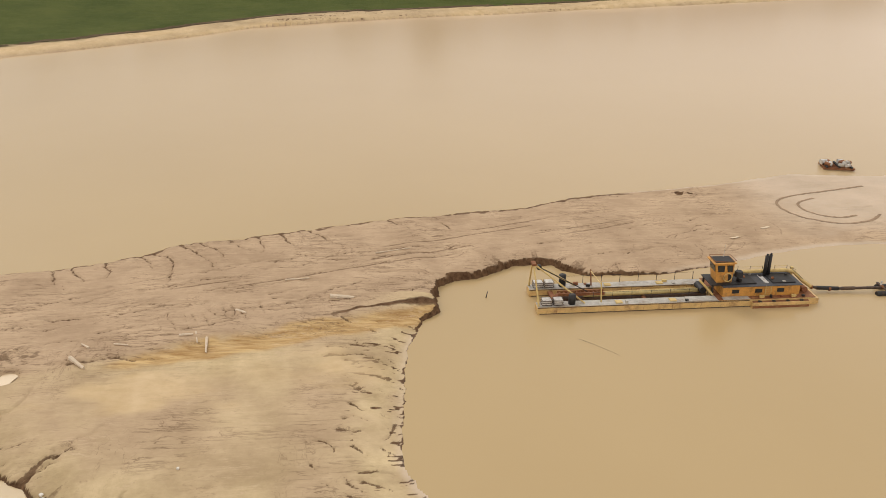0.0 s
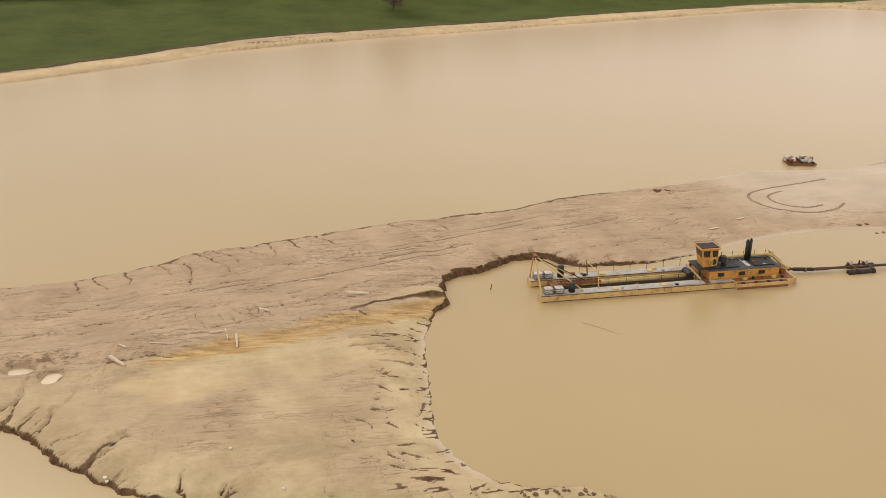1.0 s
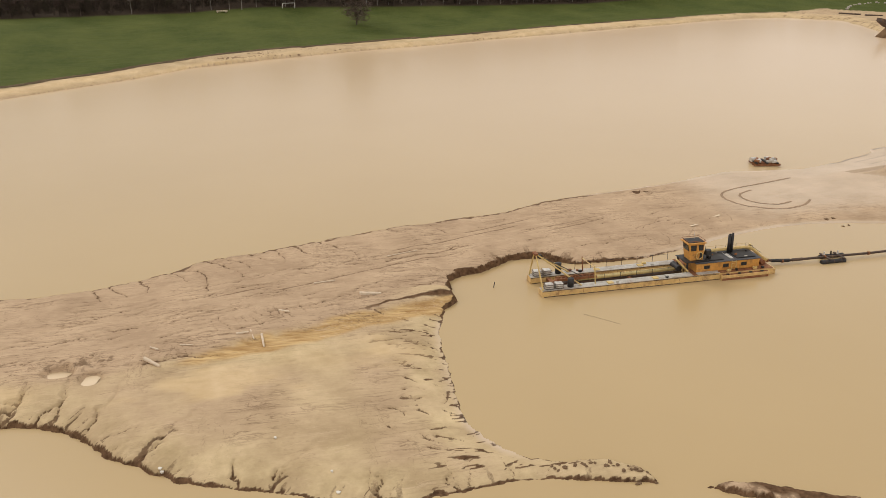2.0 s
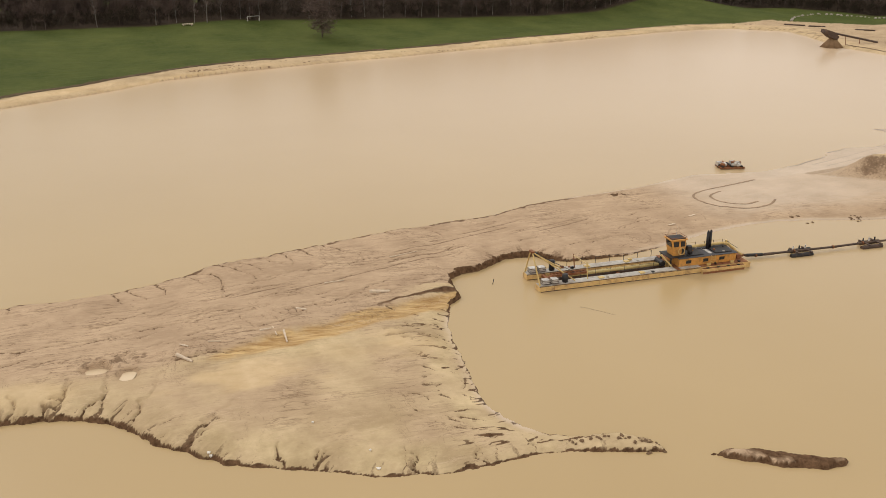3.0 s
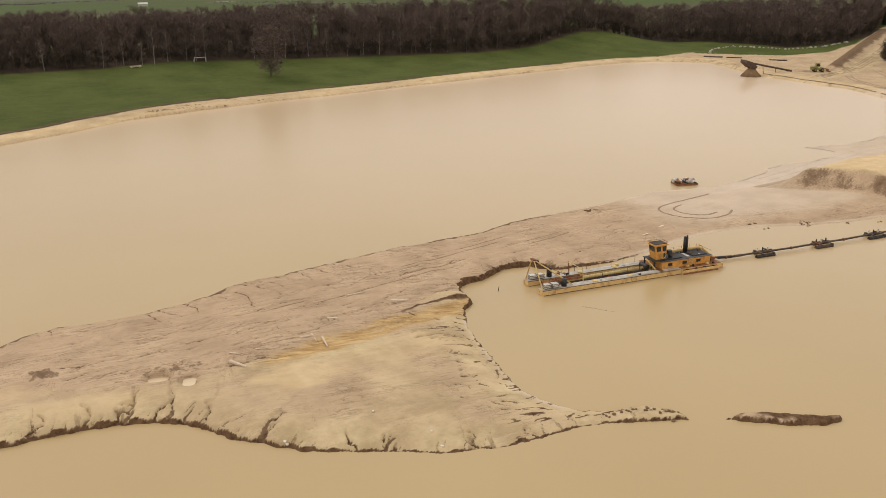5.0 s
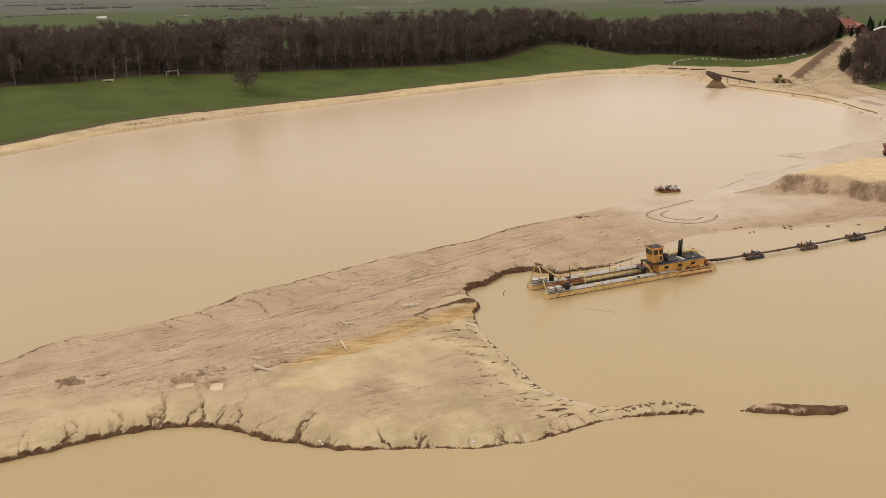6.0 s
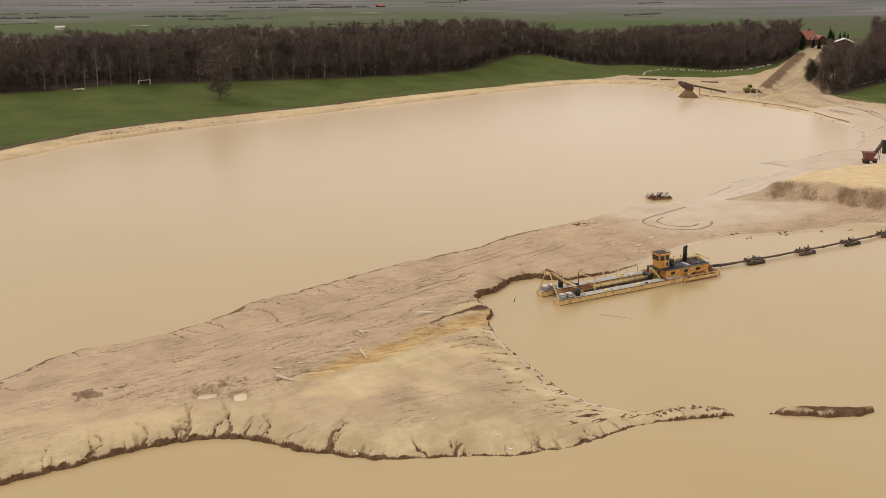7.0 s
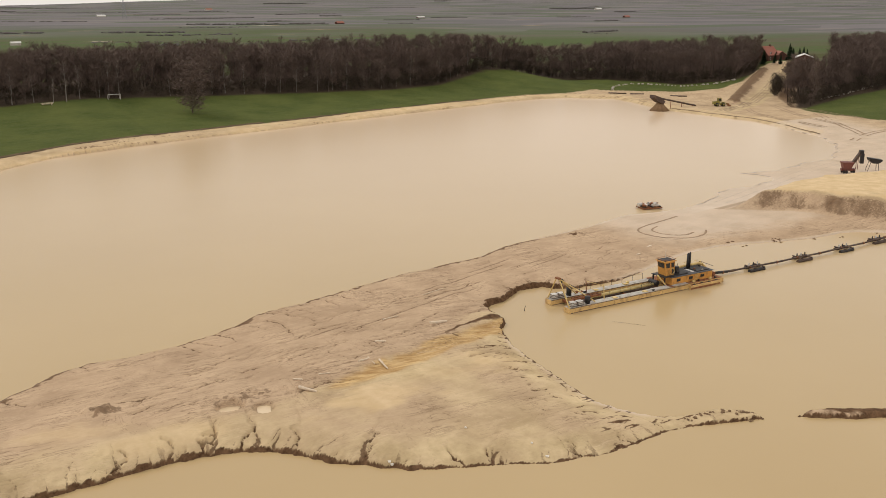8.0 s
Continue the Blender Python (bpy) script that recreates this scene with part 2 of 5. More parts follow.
def vnoise(x, y, seed=0):
    ix, iy = np.floor(x), np.floor(y)
    u, v = x - ix, y - iy
    u, v = u * u * (3 - 2 * u), v * v * (3 - 2 * v)
    a, b = lattice(ix, iy, seed), lattice(ix + 1, iy, seed)
    c, d = lattice(ix, iy + 1, seed), lattice(ix + 1, iy + 1, seed)
    return (a + (b - a) * u) * (1 - v) + (c + (d - c) * u) * v - 0.5


def fbm(x, y, octaves=4, seed=0):
    out, amp = 0.0, 1.0
    for k in range(octaves):
        out = out + amp * vnoise(x * 2**k, y * 2**k, seed + k)
        amp *= 0.5
    return out


def away(px, py, line, closed=True):
    """Distance to a line of points, whether inside it, and the length along it of the nearest place."""
    best, inside, where, run = np.full(px.shape, 1e9), np.zeros(px.shape, bool), np.zeros(px.shape), 0.0
    pts = list(line) + ([line[0]] if closed else [])
    for (ax, ay), (bx, by) in zip(pts[:-1], pts[1:]):
        dx, dy = bx - ax, by - ay
        t = np.clip(((px - ax) * dx + (py - ay) * dy) / (dx * dx + dy * dy + 1e-9), 0, 1)
        gap = np.hypot(px - ax - t * dx, py - ay - t * dy)
        where = np.where(gap < best, run + t * math.hypot(dx, dy), where)
        best = np.minimum(best, gap)
        run += math.hypot(dx, dy)
        if closed and ay != by:
            cross = ((ay > py) != (by > py)) & (px < (bx - ax) * (py - ay) / (by - ay) + ax)
            inside ^= cross
    return best, inside, where


def step(a, b, v):
    t = np.clip((v - a) / (b - a), 0, 1)
    return t * t * (3 - 2 * t)


# shores in plan
FRONT = [(-230, -42), (-120, -20), (-77, -17), (-66, -16.5), (-60, -16.8), (-56.6, -18.0), (-54.4, -19.7), (-50.5, -25), (-46.5, -28.4),
         (-42, -31.7), (-36.5, -33.6), (-31.5, -36.2), (-25.5, -37.6), (-20, -37.6), (-15.4, -37), (-10.7, -38), (-6.5, -39.4), (-3.4, -40.3)]
INNER = [(-3.7, -38.8), (-6.5, -36.2), (-9.8, -35.6), (-13, -33.9), (-15, -31.8), (-16.2, -29.6), (-17, -27), (-17.1, -23.9), (-16.7, -19.8),
         (-16, -15.7), (-15.9, -10.9), (-15, -6), (-13, -0.6), (-11.2, 1.6), (-11.2, 5.1), (-10.2, 8), (-7.8, 9.5), (-5.3, 9.9),
         (-2.3, 12.2), (1.4, 13.6), (4.9, 13.4), (6.3, 11.3), (8.5, 9.9), (13, 9.6), (19, 9.8), (26, 11.8), (34, 14.6),
         (42, 16.6), (50, 17.0), (57, 16.0), (64, 13.5), (72, 12), (81, 10.5), (90, 7.5), (130, -6), (230, -40)]
NORTH = [(-230, -6), (-110, -4), (-90, 3), (-79, 9), (-72, 14.3), (-68, 15.8), (-62, 15.2), (-55.7, 16), (-50, 18), (-42.5, 22), (-35, 23.2),
         (-24, 26.2), (-14, 29.4), (-4, 31.8), (5, 33.7), (13, 37.6), (25, 40.3), (39, 42.8), (53, 47.3), (60, 46.2), (68, 45)]
EAST = [(78, 46), (90, 50), (96, 60), (104, 57), (117, 61), (116, 71), (136, 72.6), (154, 75.5), (173, 83.6), (187, 94), (199, 110), (207, 132),
        (212, 148), (211, 161), (210, 180), (209, 195), (212, 208), (218, 226), (222, 246), (204, 263), (186, 264)]
FAR = [(164, 260), (134, 251), (98, 241), (69, 233), (35, 222), (10, 216), (-20, 206), (-46, 195), (-62, 180), (-90, 160), (-140, 130), (-230, 110)]
LAKE_NORTH = NORTH + EAST + FAR
LAKE_SOUTH = FRONT + INNER + [(230, -260), (-230, -260)]
ISLET = [(0.0, -41.8), (2.2, -43.3), (6.0, -45.8), (9.2, -47.3), (11.6, -47.5), (12.2, -46.7), (8.6, -44.8), (5.0, -42.9), (1.8, -41.9)]
# sand south of the east road
SAND_EAST = [(205, 268), (232, 274), (262, 240), (285, 236), (318, 250), (372, 284), (396, 293), (402, 282), (364, 246), (319, 214), (283, 189), (256, 164), (250, 150),
             (253, 118), (290, 60), (330, -200), (60, -200), (60, 60), (190, 90)]
# cliff height, plateau height and slope length along the shores
EDGE_SOUTH = [(-75, -15, 0.45, 2.5, 7), (-62, -15, 0.45, 2.4, 7), (-52, -21, 0.42, 2.0, 7), (-44, -29, 0.45, 1.8, 8), (-30, -36, 0.42, 1.6, 8),
              (-18, -37, 0.45, 1.2, 6), (-8, -39.5, 0.36, 0.55, 3), (5, -45, 0.42, 0.6, 1.2)]
EDGE_INNER = [(-15, -30, 0.08, 1.0, 9), (-16, -18, 0.2, 1.3, 6), (-15, -6, 0.15, 1.4, 6), (-11.5, 2, 0.8, 1.35, 4), (-8, 9, 0.85, 1.25, 4), (2, 13.5, 0.85, 1.2, 4),
              (12, 9.5, 0.42, 1.0, 5), (22, 10.5, 0.16, 0.9, 7), (30, 13, 0.05, 0.8, 9), (45, 15, 0.06, 0.6, 10), (70, 12.5, 0.13, 0.6, 10), (90, 8, 0.1, 0.7, 10)]
EDGE_NORTH = [(-75, 10, 0.2, 1.5, 6), (-56, 16, 0.3, 1.6, 5), (-35, 23, 0.4, 1.7, 5), (-12, 29, 0.35, 1.6, 5), (10, 36, 0.25, 1.2, 8), (30, 41, 0.12, 0.65, 10),
              (50, 47, 0.03, 0.3, 15), (67, 46, 0.02, 0.25, 20)]
EDGE_EAST = [(95, 60, 0.02, 0.3, 25), (150, 76, 0.03, 0.5, 25), (195, 105, 0.15, 0.9, 10), (210, 150, 0.5, 1.2, 8), (212, 200, 0.5, 1.4, 8), (222, 245, 0.3, 1.5, 8),
             (190, 268, 0.3, 1.8, 10), (100, 245, 0.35, 2.2, 10), (10, 222, 0.3, 2.2, 10), (-60, 185, 0.3, 2.2, 12)]


def smooth(points, times=3):
    """Corners cut off a line, again and again."""
    for _ in range(times):
        out = [points[0]]
        for (ax, ay), (bx, by) in zip(points[:-1], points[1:]):
            out += [(ax * 0.75 + bx * 0.25, ay * 0.75 + by * 0.25), (ax * 0.25 + bx * 0.75, ay * 0.25 + by * 0.75)]
        points = out + [points[-1]]
    return points


def spaced(stops, rates):
    """Coordinates that run from stop to stop at the given spacing."""
    out = []
    for a, b, r in zip(stops[:-1], stops[1:], rates):
        out.append(np.linspace(a, b, max(1, int(round((b - a) / r))), endpoint=False))
    return np.concatenate(out + [[stops[-1]]])


def terrain():
    gx = spaced([-4800, -1500, -600, -220, -88, 62, 130, 260, 420, 700, 1600, 4800], [300, 90, 25, 5, 0.2, 0.5, 1.8, 3.5, 18, 60, 300])
    gy = spaced([-2500, -400, -60, -49, 50, 110, 160, 262, 330, 480, 900, 2000, 4800], [300, 40, 2.0, 0.2, 0.6, 2.0, 0.8, 1.8, 5, 18, 50, 250])
    X, Y = np.meshgrid(gx, gy)
    x, y = X.ravel(), Y.ravel()
    near = (np.abs(x) < 420) & (y > -200) & (y < 420)
    wob = np.where(near, 0.9 * fbm(x * 0.22, y * 0.22, 2, 3) + 0.7 * fbm(x * 0.9, y * 0.9, 3, 9), 0)
    d1, in1, s1 = away(x, y, LAKE_NORTH)
    d2, in2, s2 = away(x, y, LAKE_SOUTH)
    di, ini, _ = away(x, y, ISLET)
    d = np.where(in1 | in2, -np.minimum(np.where(in1, d1, 1e9), np.where(in2, d2, 1e9)), np.minimum(d1, d2))
    d = np.where(ini, di, np.where(in2, np.maximum(d, -di), d))
    rows = np.array(EDGE_SOUTH + EDGE_INNER + EDGE_NORTH + EDGE_EAST)
    wsum, acc = np.zeros(x.shape), np.zeros((3, x.size))
    for rx, ry, c, top, slope in rows:
        w = 1 / (((x - rx) ** 2 + (y - ry) ** 2) ** 1.5 + 2)
        wsum += w
        acc += w * np.array([[c], [top], [slope]])
    c, top, slope = acc / wsum
    d = d + wob * (0.25 + 0.9 * np.minimum(c, 0.6)) + 7 * fbm(x * 0.05, y * 0.05, 4, 15) * step(66, 90, x) * step(0.25, 0.05, c)
    # gullies and rills that run down to the shore
    s = np.where(np.where(in1, d1, np.where(in2, 1e9, d1)) < d2, s1, s2 + 5000)
    gully = np.maximum(0, 0.075 - np.abs(fbm(s * 0.13, d * 0.05 + s * 0.01, 4, 21))) / 0.075
    gully *= step(0.02, 0.2, vnoise(s * 0.09, s * 0.0, 22))
    gully = np.maximum(gully, 0.5 * np.maximum(0, 0.07 - np.abs(fbm(s * 0.42, d * 0.09, 4, 23))) / 0.07 * step(3.2, 0.5, d))
    for gx0, gy0, gx1, gy1 in GULLIES:
        box_ = (x > min(gx0, gx1) - 4) & (x < max(gx0, gx1) + 4) & (y > min(gy0, gy1) - 4) & (y < max(gy0, gy1) + 4)
        bx_, by_ = x[box_], y[box_]
        dg, _, _ = away(bx_ + 2.2 * fbm(bx_ * 0.4, by_ * 0.4, 4, 29), by_ + 2.2 * fbm(bx_ * 0.4, by_ * 0.4, 4, 30), [(gx0, gy0), (gx1, gy1)], False)
        gully[box_] = np.maximum(gully[box_], 1.4 * step(0.26, 0.05, dg))
    gully *= step(150, 110, y) * step(0.12, 0.4, c) * np.exp(-np.maximum(d, 0) / 4.5) * (d > 0)
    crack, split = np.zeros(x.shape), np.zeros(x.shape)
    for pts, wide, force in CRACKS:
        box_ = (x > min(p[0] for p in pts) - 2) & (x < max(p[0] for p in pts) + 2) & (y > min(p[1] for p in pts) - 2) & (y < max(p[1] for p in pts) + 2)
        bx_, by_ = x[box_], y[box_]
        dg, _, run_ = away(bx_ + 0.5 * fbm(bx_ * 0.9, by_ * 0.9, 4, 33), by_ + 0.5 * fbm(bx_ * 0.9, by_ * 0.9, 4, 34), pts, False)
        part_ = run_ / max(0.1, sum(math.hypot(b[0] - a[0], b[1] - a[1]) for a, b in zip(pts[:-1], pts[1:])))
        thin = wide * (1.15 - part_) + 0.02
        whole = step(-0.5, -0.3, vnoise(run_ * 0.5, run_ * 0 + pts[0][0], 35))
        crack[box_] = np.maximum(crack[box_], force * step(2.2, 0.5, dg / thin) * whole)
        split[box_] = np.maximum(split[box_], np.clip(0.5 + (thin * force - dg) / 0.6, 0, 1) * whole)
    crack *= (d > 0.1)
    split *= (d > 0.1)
    rill = fbm(s * 1.1, d * 0.12, 4, 26) * step(0.12, 0.4, c) * step(9, 1.5, d)
    ridge = fbm((x * 0.96 + y * 0.28) * 0.10, (y * 0.96 - x * 0.28) * 0.9, 4, 5)
    along, across = x * 0.957 + y * 0.29, y * 0.957 - x * 0.29
    land = c * step(-0.05, 0.30, d) + (top - c) * (1 - np.exp(-2.2 * np.maximum(d, 0) / slope))
    land -= 0.4 * np.minimum(1, gully) * np.minimum(land, 1.2)
    rough = step(0.3, 3, d) * near
    land += rough * np.minimum(1, top) * (0.13 * ridge + 0.24 * fbm(x * 0.12, y * 0.12, 3, 11) + 0.06 * fbm(x * 0.9, y * 0.9, 4, 13) + 0.06 * np.abs(fbm(along * 0.12, across * 0.6, 4, 25)) + 0.09 * rill )
    land -= 0.22 * crack * np.minimum(1, land)
    # the dug face between the upper strip and the lower spit
    s = (y - 1.6) * 0.955 - (x + 11) * 0.295
    dug = step(-52, -38, x) * step(-9.5, -13, x) * (d > 0)
    land += dug * (0.75 * step(-1.4, 1.0, s + 0.8 * fbm(x * 0.3, y * 0.3, 3, 31)) - 0.35)
    # clods, pit and mounds
    clods = np.exp(-(((x + 55) / 5.5) ** 2 + ((y + 8.6 - (x + 55) * 0.1) / 1.7) ** 2)) + 1.25 * np.exp(-(((x + 69.6) / 2.1) ** 2 + ((y + 4.0) / 1.7) ** 2))
    land += clods * (0.16 + 1.1 * np.maximum(-0.2, fbm(x * 0.9, y * 0.9, 4, 41)))
    mound = np.exp(-(((x - 30.3) / 2.0) ** 2 + ((y - 37.0) / 1.3) ** 2))
    land += 0.55 * np.exp(-(((x - 30.8) / 2.2) ** 2 + ((y - 37.2) / 1.5) ** 2)) * (1 + fbm(x * 1.2, y * 1.2, 2, 43))
    # wheel ruts: the loop near the flats and the lanes along the strip
    rut = np.zeros(x.shape)
    for track, wide in ((LOOP_OUTER, 0.24), (LOOP_INNER, 0.24), (LANE_EAST, 0.5), ([(px_ + 1.5, py_ - 2.4) for px_, py_ in LANE_EAST], 0.5)):
        pts = smooth(track)
        box_ = (x > min(p[0] for p in pts) - 3) & (x < max(p[0] for p in pts) + 3) & (y > min(p[1] for p in pts) - 3) & (y < max(p[1] for p in pts) + 3)
        dt, _, _ = away(x[box_], y[box_], pts, False)
        rut[box_] = np.maximum(rut[box_], (0.5 if wide > 0.4 else 1.0) * np.exp(-(dt / wide) ** 2))
    for off, bend in ((0.0, 0.0), (1.7, 0.0), (4.2, 0.6), (5.8, 0.6)):
        lane = (y - 12 - off) - 0.30 * (x + 20) - 1.4 * np.sin(x * 0.05 + bend)
        rut = np.maximum(rut, 0.7 * np.exp(-(lane / 0.25) ** 2) * step(-62, -40, x) * step(34, 12, x) * step(-0.2, 0.15, fbm(x * 0.08, y * 0.08, 2, 51 + int(off))))
    wander = 0.6 * fbm(x * 0.3, y * 0.3, 3, 66)
    for k, (cx, cy, rr) in enumerate(((31, 21, 5), (33, 23, 6.5), (27, 17, 6), (36, 20, 4.4), (24, 20, 7.5), (29, 18, 3.4), (38, 19, 7), (21, 16, 4.6))):
        e = np.hypot(x - cx, (y - cy) * 1.3)
        rut = np.maximum(rut, 0.55 * np.exp(-((e - rr + wander) / 0.25) ** 2) * step(0.0, 0.15, vnoise(x * 0.3, y * 0.3, 61 + k)))
    land -= 0.10 * rut * (d > 1)
    for qx, qy, rx, ry in PUDDLES:
        e = np.hypot((x - qx) / rx, (y - qy) / ry)
        flat = step(1.5, 1.0, e)
        land = land * (1 - flat) + (1.45 if qx < 0 else 0.62) * flat
    s = (y - 1.6) * 0.955 - (x + 11) * 0.295
    # meadow hill, embankment, road ramp and the heap of sand
    north = (~in1) & (y > 120) & (x < 260)
    hill = step(12, 95, d1) * (6.5 + 2.5 * np.exp(-((x - 190) / 60) ** 2) + 1.2 * fbm(x * 0.012, y * 0.012, 2, 71))
    land += np.where(north & (y > 0.35 * x + 140), hill, 0) * step(262, 215, x)
    land += step(225, 420, x) * step(100, 200, y) * 7.0 * step(420, 320, y) + 3.2 * np.exp(-(((x - 402) / 32) ** 2 + ((y - 284) / 32) ** 2))
    de, ine, _ = away(x, y, [(73, 39.5), (86, 27), (91, 17), (97, 9), (150, -22), (200, -25), (200, 20), (136, 40), (113, 45), (98, 43.5)])
    heap = np.where(ine, step(0, 6.5, de + 1.6 * fbm(x * 0.16, y * 0.16, 4, 80)), 0)
    land += heap * (4.6 + 0.6 * fbm(x * 0.08, y * 0.08, 3, 81)) + 3.0 * heap * (1 - heap) * fbm(x * 0.35, y * 0.35, 4, 82) + 0.5 * np.where(ine, 0, np.exp(-de / 5)) * (d > 0)
    dr, _, _ = away(x, y, [(247, 192), (266, 206), (309, 237), (360, 272)], False)
    darkbank = step(3.8, 2.4, dr + 1.5 * fbm(x * 0.15, y * 0.15, 3, 83))
    land += 2.0 * step(5, 1, dr) * near
    bed = np.maximum(-3.0, d * 0.30)
    z = np.where(d > 0, np.maximum(land, 0.02), bed - 0.02)
    z = np.where(near, z, np.where(y > 400, 6.0 + 3 * fbm(x * 0.002, y * 0.002, 2, 91), z))

    z = z + np.where(y > 1500, 60 * step(2600, 4600, np.hypot(x, y)) * step(-400, 2500, x) + 12 * step(2600, 4600, np.hypot(x, y)), 0)
    # soil cover; the mud amount also carries painted shade
    grain = fbm(x * 0.35, y * 0.35, 4, 101)
    pale = step(1.0, -1.5, s + 1.5 * grain) * step(-85, -60, x) * (x < 0) * (y < 6) * (0.55 + 0.9 * fbm(x * 0.1, y * 0.1, 3, 103))
    pale = np.maximum(pale, step(8, 2, d2) * (y < 4) * (x < 0) * (0.85 + 0.5 * grain))
    pale = np.maximum(pale * (1 - step(0.02, 0.2, heap)), 0.95 * step(0.75, 1.0, heap))
    pale = np.maximum(pale, np.where(x > 60, 0.35, 0) * (y > 60))
    dq, _, _ = away(x, y, ROAD, False)
    pale = np.maximum(pale, step(5.5, 4, dq) * (0.9 + 0.5 * grain))
    ochre = np.exp(-((s + 1.3 + 0.9 * fbm(x * 0.2, y * 0.2, 3, 104)) / 1.45) ** 2) * step(-50, -34, x) * (x < -9) * (1.3 + 0.9 * grain)
    # scarp band: dark soil, with the undercut's shade put into its colour
    mud = step(0.05, 0.22, c) * step(-0.5, -0.1, d) * step(0.13 + 0.45 * c, 0.45 * c - 0.05, d + 0.34 * fbm(x * 1.3, y * 1.3, 3, 105)) * (1.0 + 0.3 * grain) * step(150, 110, y)
    # gullies, rills and cracks take the same dark brown
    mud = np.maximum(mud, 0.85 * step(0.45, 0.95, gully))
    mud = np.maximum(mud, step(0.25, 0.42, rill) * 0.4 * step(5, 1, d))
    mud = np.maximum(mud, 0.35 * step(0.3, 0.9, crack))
    mud = np.maximum(mud, 0.6 * step(1.9, 1.2, d + 1.1 * fbm(x * 0.7, y * 0.7, 4, 109)) * (d1 < d2) * step(0.1, 0.2, c) * (y < 60) * (d > 0))
    ledge = np.abs(fbm(x * 0.16, y * 0.85 + x * 0.1, 4, 115))
    mud = np.maximum(mud, 0.8 * step(0.085, 0.03, ledge) * step(9, 3, d2) * step(0, -4, y) * step(-26, -20, x) * (x < -8) * (vnoise(x * 0.3, y * 0.3, 117) > -0.1))
    # brown band on the dug face, its shade painted in
    mud = np.maximum(mud, 0.85 * np.exp(-((s - 0.9 + 0.6 * grain) / (0.28 + 0.35 * step(-19, -12, x))) ** 2) * step(-27, -20, x) * (x < -9.5))
    pale = np.maximum(pale, 0.55 * step(7.5, 5, d1) * (y > 120) * (~in1))
    # dark line below the turf: the overhang's shade put into the colour
    mud = np.maximum(mud, 0.6 * np.exp(-((d1 - 7.6) / 1.0) ** 2) * (y > 140) * (~in1) * (x < 215))
    bank = (y > 110) * (~in1) * step(7.4, 6.4, d1)
    mud = np.maximum(mud, 0.75 * bank * step(0.055, 0.02, np.abs(fbm(x * 0.035, d1 * 0.33, 4, 141))) * (vnoise(x * 0.06, d1 * 0.2, 142) > -0.05))
    mud = np.maximum(mud, 0.9 * np.exp(-(((x - 10.4) / 5.0) ** 2 + ((y - 208 - 0.3 * (x - 10.4)) / 1.1) ** 2)) * (1 + grain))
    pale = np.where(bank > 0, np.maximum(pale, 0.6 + 0.9 * fbm(x * 0.03, d1 * 0.2, 3, 143)), pale)
    mud = np.maximum(mud, 0.46 * step(0.25, 0.75, clods * (0.75 + 1.6 * fbm(x * 0.9, y * 0.9, 4, 107))))
    mud = np.maximum(mud, 0.8 * step(0.35, 0.6, mound * (0.8 + 1.2 * fbm(x * 1.1, y * 1.1, 3, 44))))
    mud = np.maximum(mud, 0.55 * np.exp(-((d - 0.5) / 0.45) ** 2) * step(70, 78, x) * step(0.3, 0.1, c) * (y > 40) * (vnoise(x * 0.12, y * 0.12, 47) > -0.12))
    mud = np.maximum(mud, np.maximum(0, 0.72 * rut))
    mud = np.maximum(mud, 0.85 * np.where(ini, 1, 0) * (0.62 + 1.6 * grain))
    wet = np.where((x > 66) & (y > 40), 0.75 * step(40, 20, d), 0) + step(1.2, 0.1, d) * step(0.3, 0.05, c) + step(0.55, 0.2, top) * step(25, 8, d)
    ds, ins, _ = away(x, y, SAND_EAST)
    grass = np.where(in1 | in2, 0, step(7.2, 8.4, d1 + 1.2 * fbm(x * 0.05, y * 0.05, 3, 121)))
    grass = np.where((y < 100) & (x < 200), 0, grass)
    grass = np.where(ins, 0, grass)
    grass = np.where(near, grass, np.where((y > 300) | (np.abs(x) > 300), 1, 0))
    grass = np.where((y < 60) & (x < 250) & near, 0, grass)
    wet = np.maximum(wet, 0.8 * step(34, 50, x) * step(17, 27, y + 3 * grain) * step(0.1, 0.02, heap) * (x < 140))
    wet = wet * (1 - grass) * (y < 140)
    litter = np.zeros(x.shape)
    for poly in WOODS:
        dw, inw, _ = away(x, y, poly)
        litter = np.maximum(litter, np.where(inw, 1, step(3, 0, dw)))
    mud = np.maximum(mud, 0.6 * darkbank)
    mud = np.maximum(mud, 0.6 * litter * (1 - grass))
    mud = np.maximum(mud, 0.42 * step(0.03, 0.2, heap) * step(0.98, 0.8, heap) * (0.8 + 0.9 * grain))
    mud = np.maximum(mud, 0.5 * np.exp(-((heap - 0.92) / 0.04) ** 2) * step(-0.1, 0.2, vnoise(x * 0.3, y * 0.3, 85)))
    fresh = step(0.90, 0.99, heap + 0.10 * fbm(x * 0.25, y * 0.25, 4, 84))
    # dry pale patches on the spit
    ragged = 0.9 * fbm(x * 0.22, y * 0.4, 4, 151)
    for px_, py_, rx, ry, much in ((-41, -15, 7, 4.5, 0.75), (-23, -11.5, 5.5, 4, 0.7), (-30, -12, 6, 3, 0.4), (-74, -9, 8, 2.5, 0.45), (-66, -13.5, 9, 2, 0.5)):
        e = np.hypot((x - px_) / rx, (y - py_) / ry)
        fresh = np.maximum(fresh, much * step(1.25, 0.2, e + ragged) * (d > 0.6))
    fresh = np.maximum(fresh, bank * np.clip(0.45 + 1.1 * fbm(x * 0.04, d1 * 0.25, 4, 144), 0, 1))
    field = np.where(near, step(395, 415, y), 1.0)
